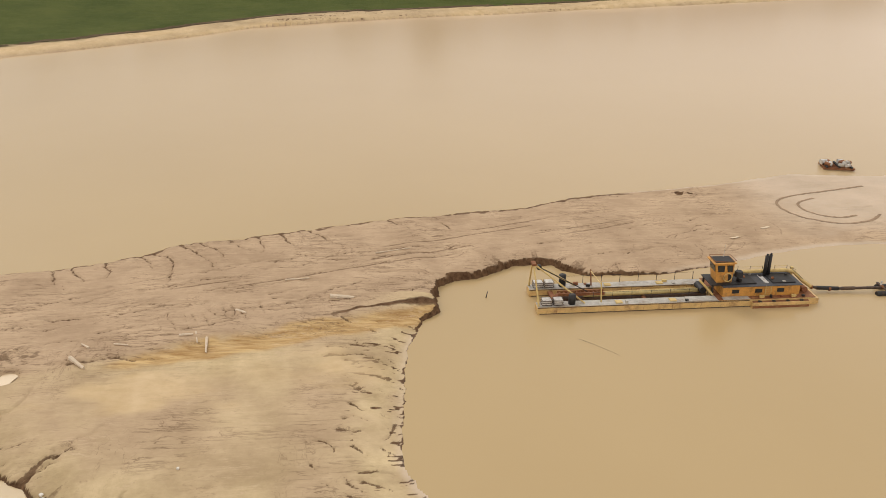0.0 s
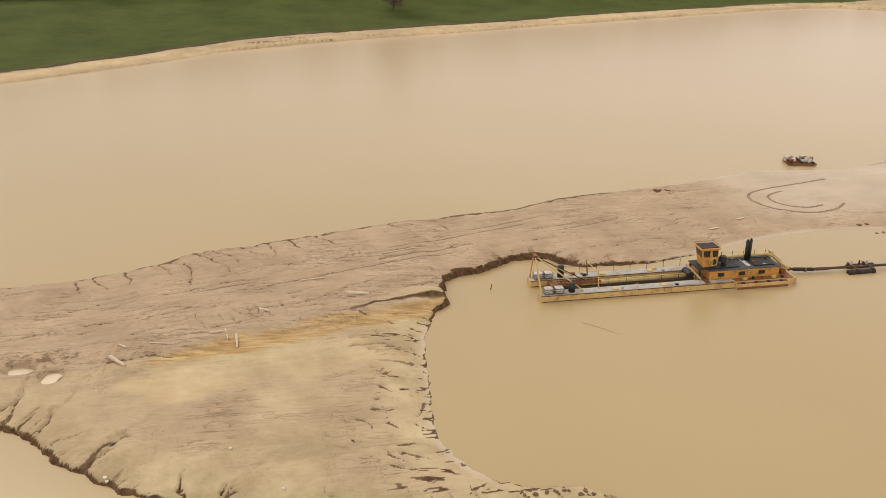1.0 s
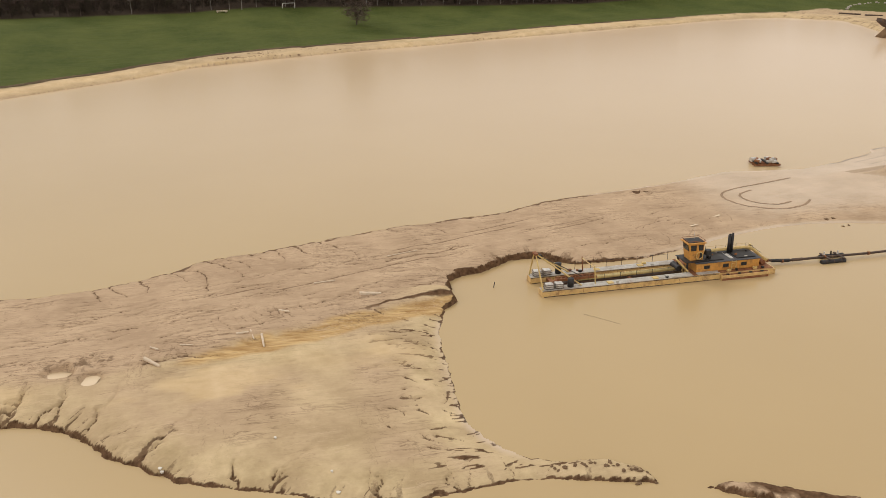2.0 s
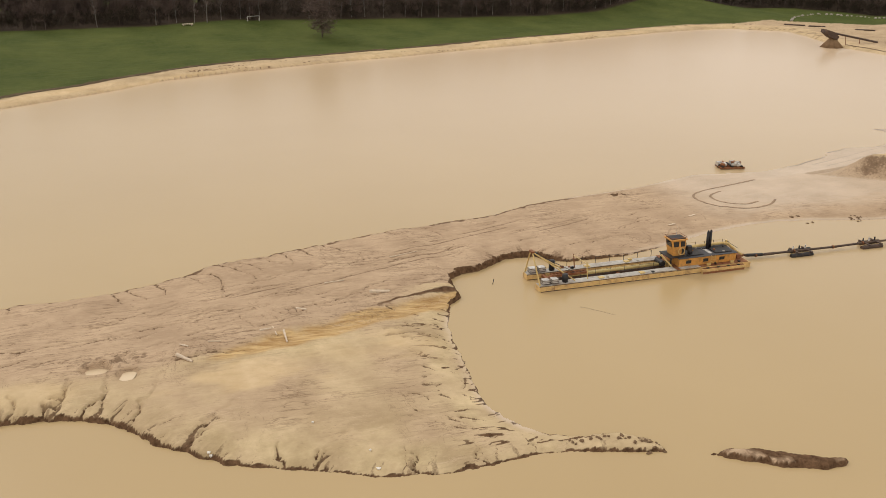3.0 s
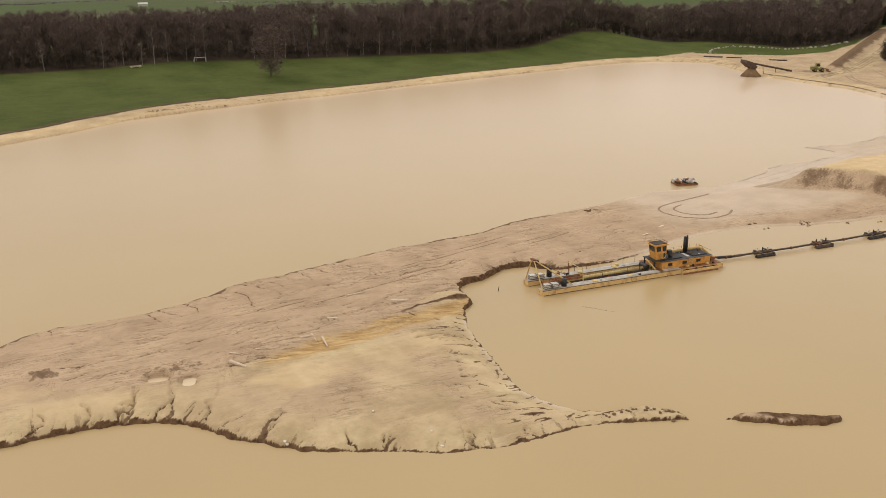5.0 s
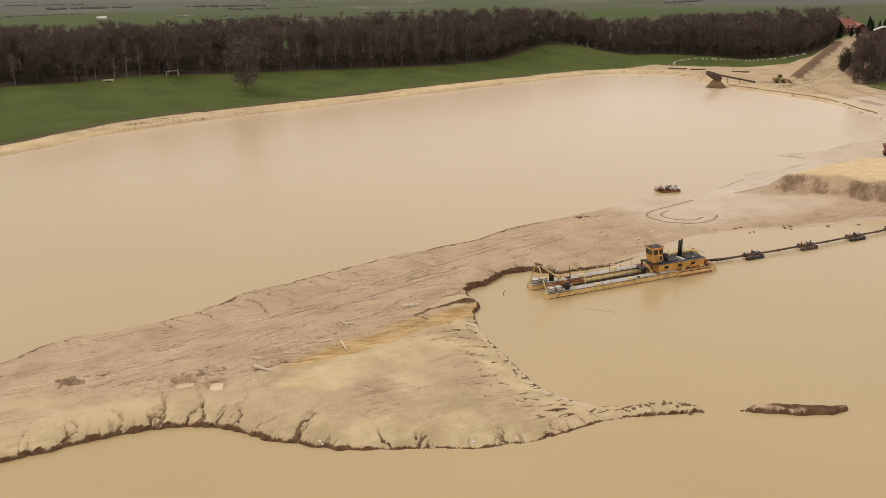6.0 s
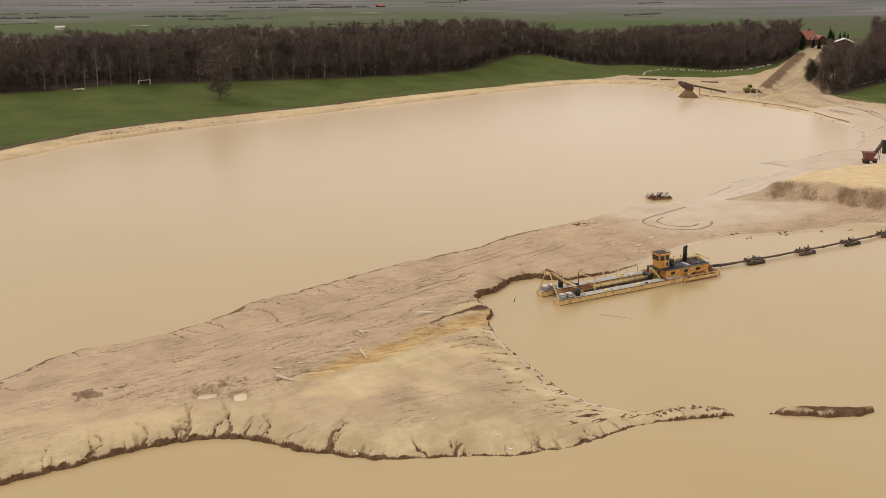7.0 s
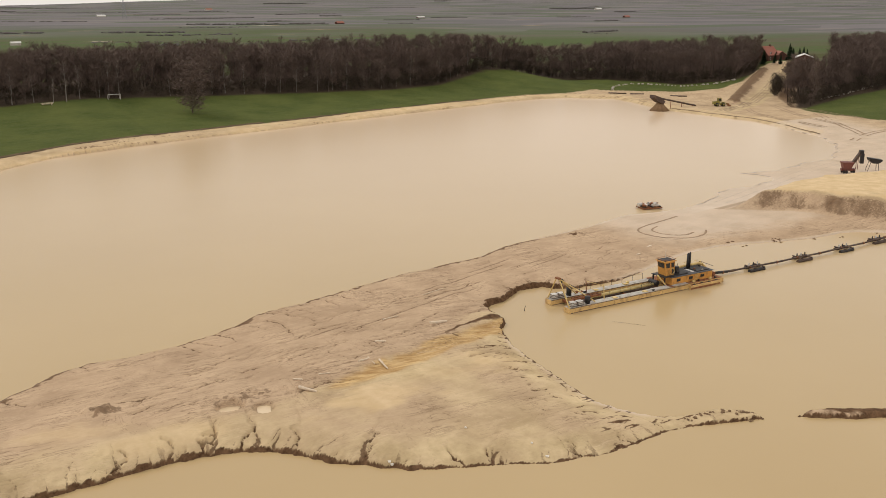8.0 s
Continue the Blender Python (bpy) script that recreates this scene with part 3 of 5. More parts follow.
    # the ploughed fields with haze in their colours set in with distance
    hazy_plough = step(850, 1700, np.hypot(x, y) + 250 * fbm(x * 0.003, y * 0.006, 3, 131))
    nx, ny = len(gx), len(gy)
    idx = np.arange(nx * ny).reshape(ny, nx)
    quads = np.stack([idx[:-1, :-1], idx[:-1, 1:], idx[1:, 1:], idx[1:, :-1]], -1).reshape(-1, 4)
    me = bpy.data.meshes.new("ground")
    me.vertices.add(len(x))
    me.vertices.foreach_set("co", np.stack([x, y, z], 1).astype(np.float32).ravel())
    me.loops.add(quads.size)
    me.loops.foreach_set("vertex_index", quads.ravel().astype(np.int32))
    me.polygons.add(len(quads))
    me.polygons.foreach_set("loop_start", np.arange(0, quads.size, 4, dtype=np.int32))
    me.update(calc_edges=True)
    me.polygons.foreach_set("use_smooth", np.ones(len(quads), bool))
    for name, v in (("pale", pale), ("ochre", ochre), ("mud", mud), ("wet", wet), ("grass", grass), ("litter", litter), ("split", split), ("fresh", fresh), ("field", field), ("hazy_plough", hazy_plough)):
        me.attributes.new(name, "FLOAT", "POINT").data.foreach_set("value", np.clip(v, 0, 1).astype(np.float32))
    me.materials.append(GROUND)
    ob = tagged(new("ground", me), "bare sandy quarry ground with grass meadow and far fields", "ground", kind="structure")
    return ob, gx, gy, z.reshape(ny, nx)


# areas under trees, in plan
WOOD_MAIN = [(-260, 284), (-120, 276), (-51, 280), (-20, 291), (6, 292), (45, 293), (118, 299), (157, 309), (207, 340), (252, 333), (274, 318), (283, 290), (286, 264), (318, 258),
             (352, 272), (392, 304), (340, 372), (240, 396), (100, 386), (0, 372), (-120, 360), (-260, 370)]
WOOD_EAST = [(257, 166), (260, 163), (278, 169), (308, 176), (340, 179), (420, 195), (560, 215), (560, 320), (445, 290), (405, 258), (354, 243), (312, 217), (279, 192)]
WOODS = [WOOD_MAIN, WOOD_EAST]
# wheel tracks and gullies in plan
LOOP_OUTER = [(62, 40), (54, 37.6), (46.5, 35.5), (43.4, 32.5), (43.2, 28.5), (45.6, 24.9), (50, 23.2), (54.5, 24.2), (57, 26.6)]
LANE_EAST = [(80, 46), (91, 49.7), (108, 56), (127, 62), (157, 70), (183, 71)]
LOOP_INNER = [(50.5, 34.2), (48.6, 33.4), (46.6, 31.8), (46.2, 29), (47.8, 26.6), (50.5, 25.6), (53.2, 26.4)]
GULLIES = [(-35.8, -34.5, -34.9, -29.8), (-57.2, -18.5, -55.2, -10.5), (-61.8, -17.5, -59.4, -11.5), (-48.8, -26.5, -43.5, -21), (-54.2, -21, -49.2, -13.5),
           (-65.6, -17, -65, -12.6), (-71, -17.5, -70.2, -13.8), (-40.5, -32.5, -38.8, -29.5), (-28, -37.5, -27.4, -34), (-21, -38, -20.4, -35.5)]
# the dirt road up to the farm
ROAD = [(221, 174), (249, 184), (284, 206), (328, 236), (371, 265), (394, 281)]
# level ground under the puddles: place, half sizes
PUDDLES = [(-56.8, -10.1, 1.35, 0.95), (-53.4, -11.9, 0.95, 1.0), (31.5, 19.2, 0.8, 0.22), (37.2, 22.4, 0.9, 0.2)]


def crack_lines():
    """Slump cracks that leave the north shore, and drag marks along the strip."""
    rnd, out = random.Random(19), []
    shore = smooth([p for p in NORTH if -95 < p[0] < 45], 1)
    due = 1.0
    for (ax, ay), (bx, by) in zip(shore[:-1], shore[1:]):
        run = math.hypot(bx - ax, by - ay)
        tx, ty = (bx - ax) / run, (by - ay) / run
        at = due
        while at < run:
            px_, py_ = ax + tx * at, ay + ty * at
            ln = rnd.choice((0.8, 1.2, 1.8, 2.6))
            skew = rnd.uniform(0.15, 0.6)
            out.append(([(px_ + tx * (0.15 * k + ln * skew * (k / 4) ** 1.3) + ty * (0.2 + ln * (k / 4) ** 1.2 * 0.9), py_ + ty * (0.15 * k + ln * skew * (k / 4) ** 1.3) - tx * (0.2 + ln * (k / 4) ** 1.2 * 0.9)) for k in range(5)],
                        rnd.uniform(0.06, 0.12), 1.0))
            at += rnd.choice((1.2, 2.0, 3.2, 4.6))
        due = at - run
    for k in range(80):
        mx = rnd.uniform(-64, 34)
        my = 9 + 0.30 * (mx + 20) + rnd.uniform(-8, 8)
        ln, tilt = rnd.uniform(2, 9), radians(16 + rnd.uniform(-14, 14))
        bend = rnd.uniform(-0.4, 0.4)
        out.append(([(mx + math.cos(tilt) * ln * q, my + math.sin(tilt) * ln * q + bend * math.sin(3 * q)) for q in (-0.5, 0, 0.5)], rnd.uniform(0.03, 0.075), 0.85))
    for k in range(12):
        mx = -41 + 0.95 * k + rnd.uniform(-0.4, 0.4)
        my = -3.2 + 0.30 * (mx + 41) + rnd.uniform(-0.6, 0.6)
        out.append(([(mx - 0.5, my + rnd.uniform(1, 2.6)), (mx + 0.5, my - rnd.uniform(0.3, 1.6))], rnd.uniform(0.03, 0.07), 0.8))
    # fine rills up the front slope
    shore = smooth([p for p in FRONT if -125 < p[0] < -8], 1)
    due = 0.5
    for (ax, ay), (bx, by) in zip(shore[:-1], shore[1:]):
        run = math.hypot(bx - ax, by - ay)
        tx, ty = (bx - ax) / run, (by - ay) / run
        at = due
        while at < run:
            px_, py_ = ax + tx * at, ay + ty * at
            ln, skew = rnd.choice((0.9, 1.3, 1.8, 2.6, 4.0)), rnd.uniform(-0.15, 0.55)
            out.append(([(px_ + (tx * skew - ty) * ln * q, py_ + (ty * skew + tx) * ln * q) for q in (0.1, 0.55, 1.0)], rnd.uniform(0.04, 0.10), rnd.uniform(0.35, 0.72)))
            at += rnd.choice((0.8, 1.7, 2.6, 4.2))
        due = at - run
    # broken ledges on the lower spit beside the basin
    for k in range(44):
        my = rnd.uniform(-34, -1)
        mx = (-15.6 if my > -28 else -15.6 + (-28 - my) * 0.9) - 0.4 - 9 * rnd.random() ** 1.6
        ln, tilt = rnd.uniform(0.6, 2.0), radians(rnd.uniform(-50, -10))
        bend = rnd.uniform(-0.5, 0.5)
        out.append(([(mx + math.cos(tilt) * ln * q, my + math.sin(tilt) * ln * q + bend * q * q) for q in (-0.5, 0, 0.5)], rnd.uniform(0.04, 0.13), rnd.uniform(0.5, 0.9)))
    # slumps torn from the north shore
    out += [([(line[0][0] - 0.9, line[0][1] + 2.4)] + line, 0.155, 1) for line in ([(-78.3, 5.6), (-76.2, 3), (-73.4, 0.6)],
        [(-68.6, 12.5), (-68.3, 10.6)],
        [(-55.9, 13.1), (-55.2, 11.5), (-54.8, 9.2)],
        [(-54, 14), (-52.6, 11.8), (-51.5, 9.5)],
        [(-46.3, 16.8), (-44.9, 14.6), (-44, 12.5)],
        [(-44.8, 17.6), (-42.1, 14.4), (-41.6, 11.2), (-41.9, 8.3)],
        [(-41.4, 18.8), (-38.5, 15.2), (-36.9, 12.1)])]
    # slumps torn from the north shore
    out += [([(line[0][0] - 0.9, line[0][1] + 2.4)] + line, 0.155, 1) for line in ([(-39.2, 19.3), (-36.8, 16.8), (-35.8, 14.3)],
        [(-35.1, 18.9), (-32.5, 16.2)],
        [(-25.4, 23), (-23.5, 20.3), (-22.6, 18.2)],
        [(-14.5, 25.9), (-12.7, 23.1)],
        [(-28.8, 20.7), (-28.1, 18.4), (-26.6, 16.9)],
        [(-50, 14.6), (-49.2, 12.6), (-49.2, 10.6)],
        [(-8.6, 28), (-6.8, 26.2)],
        [(-32, 19.9), (-31.3, 17.1), (-31.4, 15.6)])]
    # seams and drag marks along the strip
    out += [(line, 0.09, 1) for line in ([(-67.7, -3.2), (-64.3, -3.8), (-61.6, -2.7), (-57.7, -1.8)],
        [(-67, -6.5), (-63.9, -5.9), (-61.3, -5.2)],
        [(-53.1, -0.3), (-49.4, -0.1), (-46.2, 0.9), (-43.4, 0.5)],
        [(-45.4, 0.5), (-41, 1.5), (-36.4, 2.7)],
        [(-45, -8.8), (-42.4, -9.1), (-40, -8.6)],
        [(-37.4, 5.5), (-32.7, 6.3), (-24.6, 7.8)],
        [(-38.7, 10.3), (-32.5, 12.1)],
        [(-30.2, 0.1), (-26.7, 0.4), (-23, 0.9)])]
    # seams and drag marks along the strip
    out += [(line, 0.09, 1) for line in ([(-34.3, -0.1), (-28.3, 1.5), (-22.7, 4.5)],
        [(-38.4, -4), (-35.5, -2.9), (-32.8, -2.1)],
        [(-17.6, 16.1), (-11, 17.6), (-6.5, 17.9)],
        [(-17.8, 13.7), (-11.1, 15.6), (-4.2, 16.3)],
        [(-7.7, 25.6), (-6.9, 22.9)],
        [(-51.9, 5.2), (-51, 5.8)],
        [(-48.8, -10.3), (-46, -9.5), (-43.4, -8.5)],
        [(-57, 4.1), (-54.1, 4)],
        [(-44.9, 6.4), (-39.6, 7.2)])]
    # ledges that broke off beside the basin
    out += [(line, 0.115, 1) for line in ([(-23.8, -8.6), (-20, -8.4), (-17.2, -10.6)],
        [(-20.9, -6.5), (-18.1, -7.1), (-16.3, -7.6)],
        [(-24.6, -23.4), (-23.4, -23.7), (-22.9, -25.1)],
        [(-22.9, -21.6), (-20.5, -21.7)],
        [(-20.9, -27.6), (-19.2, -27.3)],
        [(-20.9, -28.8), (-18.2, -29.8)],
        [(-22.1, -29.2), (-20.6, -30.3)])]
    # ledges that broke off beside the basin
    out += [(line, 0.115, 1) for line in ([(-17.6, -20.4), (-18.4, -22.9)],
        [(-21.3, -17.5), (-19.8, -19.1)],
        [(-24.9, -26.6), (-24.3, -27.5)],
        [(-21.7, -30.6), (-20.3, -31.8)],
        [(-21.5, -24), (-20.1, -25.5)],
        [(-21.3, -14.2), (-20.4, -15.5)])]
    # gullies in the front slope
    out += [(line, 0.165, 1) for line in ([(-36.9, -33.9), (-35.6, -32.6), (-35, -31.3)],
        [(-35.6, -32.6), (-34.8, -32)],
        [(-48.3, -26), (-46.8, -24.3), (-44.7, -22.9)],
        [(-61.4, -17.3), (-60.2, -15.9), (-60.1, -14), (-59.2, -12.3)],
        [(-56.7, -19.8), (-55.9, -16), (-55.3, -12.9)],
        [(-55.9, -19.8), (-55, -19.5), (-53.5, -17.2)])]
    # gullies in the front slope
    out += [(line, 0.165, 1) for line in ([(-63.7, -17.6), (-63.5, -15.5)],
        [(-70.9, -17.7), (-70.6, -15.1)],
        [(-75.5, -17.6), (-75.1, -15.6)],
        [(-48.6, -26.8), (-47, -24.6), (-44.5, -23.1)],
        [(-58.4, -19.3), (-57.7, -17.4)],
        [(-71.7, -17.4), (-71.5, -15.9)],
        [(-67.6, -17.5), (-67.3, -15.7)])]
    return out


CRACKS = crack_lines()
ground, GX, GY, GZ = terrain()


def height(px, py):
    """The ground's height at a place."""
    i, j = int(np.clip(np.searchsorted(GX, px) - 1, 0, len(GX) - 2)), int(np.clip(np.searchsorted(GY, py) - 1, 0, len(GY) - 2))
    u, v = (px - GX[i]) / (GX[i + 1] - GX[i]), (py - GY[j]) / (GY[j + 1] - GY[j])
    return float((GZ[j, i] * (1 - u) + GZ[j, i + 1] * u) * (1 - v) + (GZ[j + 1, i] * (1 - u) + GZ[j + 1, i + 1] * u) * v)


def plane(name, x0, y0, x1, y1, z, material):
    me = bpy.data.meshes.new(name)
    me.from_pydata([(x0, y0, z), (x1, y0, z), (x1, y1, z), (x0, y1, z)], [], [(0, 1, 2, 3)])
    me.materials.append(material)
    return new(name, me)


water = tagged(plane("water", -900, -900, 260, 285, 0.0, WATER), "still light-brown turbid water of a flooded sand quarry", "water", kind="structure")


# mesh helpers
def thing(name, place, label, category, group="", turn=0.0):
    ob = new(name)
    ob.empty_display_size = 0.3
    ob.matrix_basis = pose(*place, 0, 0, turn)
    return tagged(ob, label, category, group)


def part(name, bm, material, parent, label="", smooth=False):
    me = bpy.data.meshes.new(name)
    bmesh.ops.recalc_face_normals(bm, faces=bm.faces)
    if smooth:
        for f in bm.faces:
            f.smooth = True
    bm.to_mesh(me)
    bm.free()
    me.materials.append(material)
    ob = new(name, me)
    ob.parent = parent
    return tagged(ob, label) if label else ob


def box(x0, y0, z0, x1, y1, z1, bevel=0.0, bm=None):
    bm = bm or bmesh.new()
    made = bmesh.ops.create_cube(bm, size=1.0, matrix=Matrix.Translation(((x0 + x1) / 2, (y0 + y1) / 2, (z0 + z1) / 2)) @ Matrix.Diagonal((x1 - x0, y1 - y0, z1 - z0, 1)))
    if bevel:
        edges = list({e for v in made["verts"] for e in v.link_edges})
        bmesh.ops.bevel(bm, geom=edges, offset=bevel, segments=2, affect="EDGES", profile=0.6)
    return bm


def rod(a, b, r, r2=None, sides=10, bm=None):
    bm = bm or bmesh.new()
    a, b = Vector(a), Vector(b)
    way = b - a
    m = Matrix.Translation((a + b) / 2) @ way.to_track_quat("Z", "Y").to_matrix().to_4x4()
    bmesh.ops.create_cone(bm, cap_ends=True, segments=sides, radius1=r, radius2=r if r2 is None else r2, depth=way.length, matrix=m)
    return bm


def chain(points, r, sides=8, bm=None):
    bm = bm or bmesh.new()
    for a, b in zip(points[:-1], points[1:]):
        rod(a, b, r, None, sides, bm)
    return bm


def prism(outline, y0, y1, bm=None):
    """An outline in x and z, drawn out from y0 to y1."""
    bm = bm or bmesh.new()
    one = [bm.verts.new((x, y0, z)) for x, z in outline]
    two = [bm.verts.new((x, y1, z)) for x, z in outline]
    bm.faces.new(one)
    bm.faces.new(two[::-1])
    for k in range(len(one)):
        j = (k + 1) % len(one)
        bm.faces.new((one[k], two[k], two[j], one[j]))
    return bm


# the cutter suction dredger
def dredger():
    d = thing("dredger", (0, 0, 0), "yellow suction dredger with two long pontoons, afloat beside the sand bank", "dredger")
    for y0, far in ((0.0, False), (4.7, True)):
        hull = part("pontoon", prism([(0.0, 0.82), (0.0, 0.1), (0.35, -0.6), (33.0, -0.6), (33.0, 0.82)], y0, y0 + 1.5), YELLOW, d)
        part("rubbing_strake", box(0.0, y0 - 0.05, 0.77, 25.0, y0 - 0.002, 0.85, 0.02), PIPE, hull, "dark worn rubbing strake")
        part("deck_plate", box(0.05, y0 + 0.08, 0.825, 21.4, y0 + 1.44, 0.87, 0.01), DECK, hull, "grey muddy deck plate")
        part("waterline_band", box(0.25, y0 - 0.012, -0.05, 32.5, y0 - 0.001, 0.09), PIPE, hull, "dark wet band at the waterline")
        part("hatch", box(9.2, y0 + 0.3, 0.872, 10.0, y0 + 1.0, 1.0, 0.03), CREAM, hull)
        part("hatch", box(15.6, y0 + 0.3, 0.872, 16.4, y0 + 1.0, 1.0, 0.03), CREAM, hull)
        for k in range(7):
            part("weld_seam", box(2.2 + 3.4 * k, y0 - 0.012, -0.1, 2.23 + 3.4 * k, y0 + 0.001, 0.70), RUST, hull)
        yy = y0 + (1.42 if not far else 1.42)
        rail = part("railing", chain([(4.5, yy, 1.82), (20.5, yy, 1.82)], 0.018, 6), DARK, d, "thin wire railing")
        for k in range(8):
            part("railing_post", rod((4.5 + 2.28 * k, yy, 0.86), (4.5 + 2.28 * k, yy, 1.9), 0.03, None, 6), DARK, rail)
        # tanks on the bow
        for k in range(2):
            tank = part("water_tank", box(0.6 + 1.35 * k, y0 + 0.3, 0.875, 1.7 + 1.3 * k, y0 + 1.3, 1.6, 0.18), WHITE, d, "white plastic tank in a cage")
            for q in range(3):
                zz = 0.98 + 0.26 * q
                part("cage_bar", chain([(0.58 + 1.35 * k, y0 + 0.28, zz), (1.72 + 1.3 * k, y0 + 0.28, zz), (1.72 + 1.3 * k, y0 + 1.32, zz), (0.58 + 1.35 * k, y0 + 1.32, zz), (0.58 + 1.35 * k, y0 + 0.28, zz)], 0.035, 5), PIPE, tank)
        part("drum", rod((4.1, y0 + 0.75, 0.87), (4.1, y0 + 0.75, 2.0 + (0.35 if far else 0)), 0.42, None, 16), DARK, d, "black bollard drum", True)
    rc = random.Random(6)
    for k in range(7):
        x, y = rc.uniform(5.5, 20.5), rc.choice((0.35, 0.9, 5.1, 5.7))
        w, h = rc.uniform(0.2, 0.6), rc.uniform(0.12, 0.4)
        part("deck_fitting", box(x, y - 0.15, 0.872, x + w, y + 0.15, 0.872 + h, 0.03), (DARK, RUST, DECK, CREAM)[k % 4], d)
    for k in range(2):
        part("hoist_cable", chain([(-0.1, 3.0 + 0.2 * k, 4.9), (6.5, 3.0 + 0.2 * k, 1.2)], 0.03, 5), DARK, d)
    part("cross_beam", box(2.2, 1.5, 0.3, 2.7, 4.7, 0.7, 0.03), RUST, d)
    part("cross_beam", box(13.0, 1.5, 0.2, 13.4, 4.7, 0.55, 0.03), RUST, d)
    # bow gantry
    apex = (-0.1, 3.1, 5.0)
    gantry = part("gantry_leg", rod((0.2, 0.35, 0.85), (apex[0], apex[1] - 0.3, apex[2]), 0.11, 0.08, 10), CREAM, d)
    part("gantry_leg", rod((0.2, 5.9, 0.85), (apex[0], apex[1] + 0.3, apex[2]), 0.11, 0.08, 10), CREAM, d)
    part("gantry_head", box(-0.3, 2.6, 4.85, 0.2, 3.6, 5.1, 0.04), RUST, d)
    part("gantry_stay", rod(apex, (5.6, 0.7, 0.9), 0.10, None, 8), CREAM, d)
    part("gantry_stay", rod(apex, (5.6, 5.5, 0.9), 0.10, None, 8), CREAM, d)
    part("sheave", rod((0.6, 2.9, 4.5), (0.6, 3.3, 4.5), 0.3, None, 14), DARK, d)
    # suction ladder between the pontoons
    ladder = part("suction_ladder", box(3.0, 2.75, 0.15, 21.0, 3.35, 0.55, 0.04), PIPE, d, "long rusty suction ladder")
    part("suction_pipe", rod((6.0, 2.85, 0.85), (21.6, 2.85, 1.0), 0.24, None, 14), OLIVE, ladder, "cream suction pipe", True)
    part("suction_pipe", rod((6.0, 3.4, 0.85), (21.6, 3.4, 1.0), 0.11, None, 12), CREAM, ladder, "cream suction pipe", True)
    part("lattice", box(3.0, 2.6, 0.9, 8.5, 2.75, 1.25, 0.02), RUST, ladder)
    part("lattice", box(3.0, 3.35, 0.9, 8.5, 3.5, 1.25, 0.02), RUST, ladder)
    for k in range(11):
        part("rung", box(3.2 + 0.5 * k, 2.62, 0.95, 3.3 + 0.5 * k, 3.5, 1.15), RUST, ladder)
    part("cutter_head", rod((2.2, 3.05, 0.2), (3.3, 3.05, 0.5), 0.35, 0.7, 9), RUST, ladder, "rusty cutter head")
    part("mast", rod((7.6, 0.9, 0.86), (7.4, 0.9, 3.4), 0.09, 0.07, 8), CREAM, d)
    part("mast", rod((7.6, 5.3, 0.86), (7.4, 5.3, 3.0), 0.09, 0.07, 8), RUST, d)
    part("mast_beam", rod((7.4, 0.9, 3.1), (7.4, 5.3, 2.8), 0.05, None, 8), CREAM, d)
    part("boom", rod((19.2, 1.3, 3.0), (21.0, 1.2, 1.1), 0.13, None, 8), CREAM, d)
    part("winch", rod((20.2, 2.2, 1.2), (20.2, 4.0, 1.2), 0.42, None, 14), DARK, d, "dark cable winch")
    # stern hull and engine room
    part("stern_hull", box(21.4, 0.02, -0.6, 32.6, 6.18, 0.9, 0.05), YELLOW, d)
    part("stern_deck", box(21.3, 0.0, 0.905, 33.1, 6.2, 0.95, 0.01), RUST, d, "rust-brown stern deck")
    side = part("side_pontoon", box(25.2, -0.55, -0.45, 32.2, -0.08, 0.72, 0.05), YELLOW, d, "rust-streaked yellow side pontoon")
    part("rust_band", box(25.25, -0.562, -0.1, 32.15, -0.552, 0.30), RUST, side, "rusted lower band")
    part("deck_cover", box(25.3, -0.5, 0.722, 32.1, -0.12, 0.75, 0.01), RUST, side, "rusty deck cover")
    for k in range(4):
        part("cleat", box(25.9 + 1.7 * k, -0.5, 0.72, 26.3 + 1.7 * k, -0.25, 0.88, 0.03), DARK, side)
    part("stern_float", box(32.62, 0.1, -0.5, 33.6, 2.9, 0.72, 0.06), YELLOW, d, "rust-stained yellow stern float")
    part("step_plate", box(17.6, 0.08, 0.875, 21.2, 1.3, 0.96, 0.01), DECK, d)
    part("step_plate", box(21.9, -0.02, 0.955, 25.1, 0.70, 1.05, 0.01), DECK, d)
    room = part("engine_room", box(22.0, 0.75, 0.955, 31.4, 4.3, 2.20, 0.05), ORANGE, d, "orange engine room with rust stains")
    part("roof", box(21.9, 0.62, 2.204, 31.6, 4.4, 2.28, 0.02), ROOF, room, "dark bitumen roof")
    for x0, x1 in ((23.7, 26.2), (28.2, 31.0)):
        part("roof_hatch", box(x0, 1.2, 2.284, x1, 3.7, 2.42, 0.03), DARK, room)
    part("roof_plank", box(27.3, 1.4, 2.284, 27.8, 3.6, 2.33, 0.01), WHITE, room)
    for x0 in (23.1, 25.9, 28.6):
        w = part("window", box(x0, 0.70, 1.40, x0 + 0.85, 0.748, 1.88, 0.01), DARK, room)
        part("pane", box(x0 + 0.08, 0.685, 1.47, x0 + 0.77, 0.698, 1.81), GLASS, w)
    lad = part("ladder", box(27.0, 0.45, 0.96, 27.06, 0.50, 2.35), CREAM, d)
    part("ladder_rail", box(27.7, 0.45, 0.96, 27.76, 0.50, 2.35), CREAM, lad)
    for k in range(5):
        part("ladder_rung", box(27.06, 0.455, 1.12 + 0.26 * k, 27.70, 0.495, 1.17 + 0.26 * k), CREAM, lad)
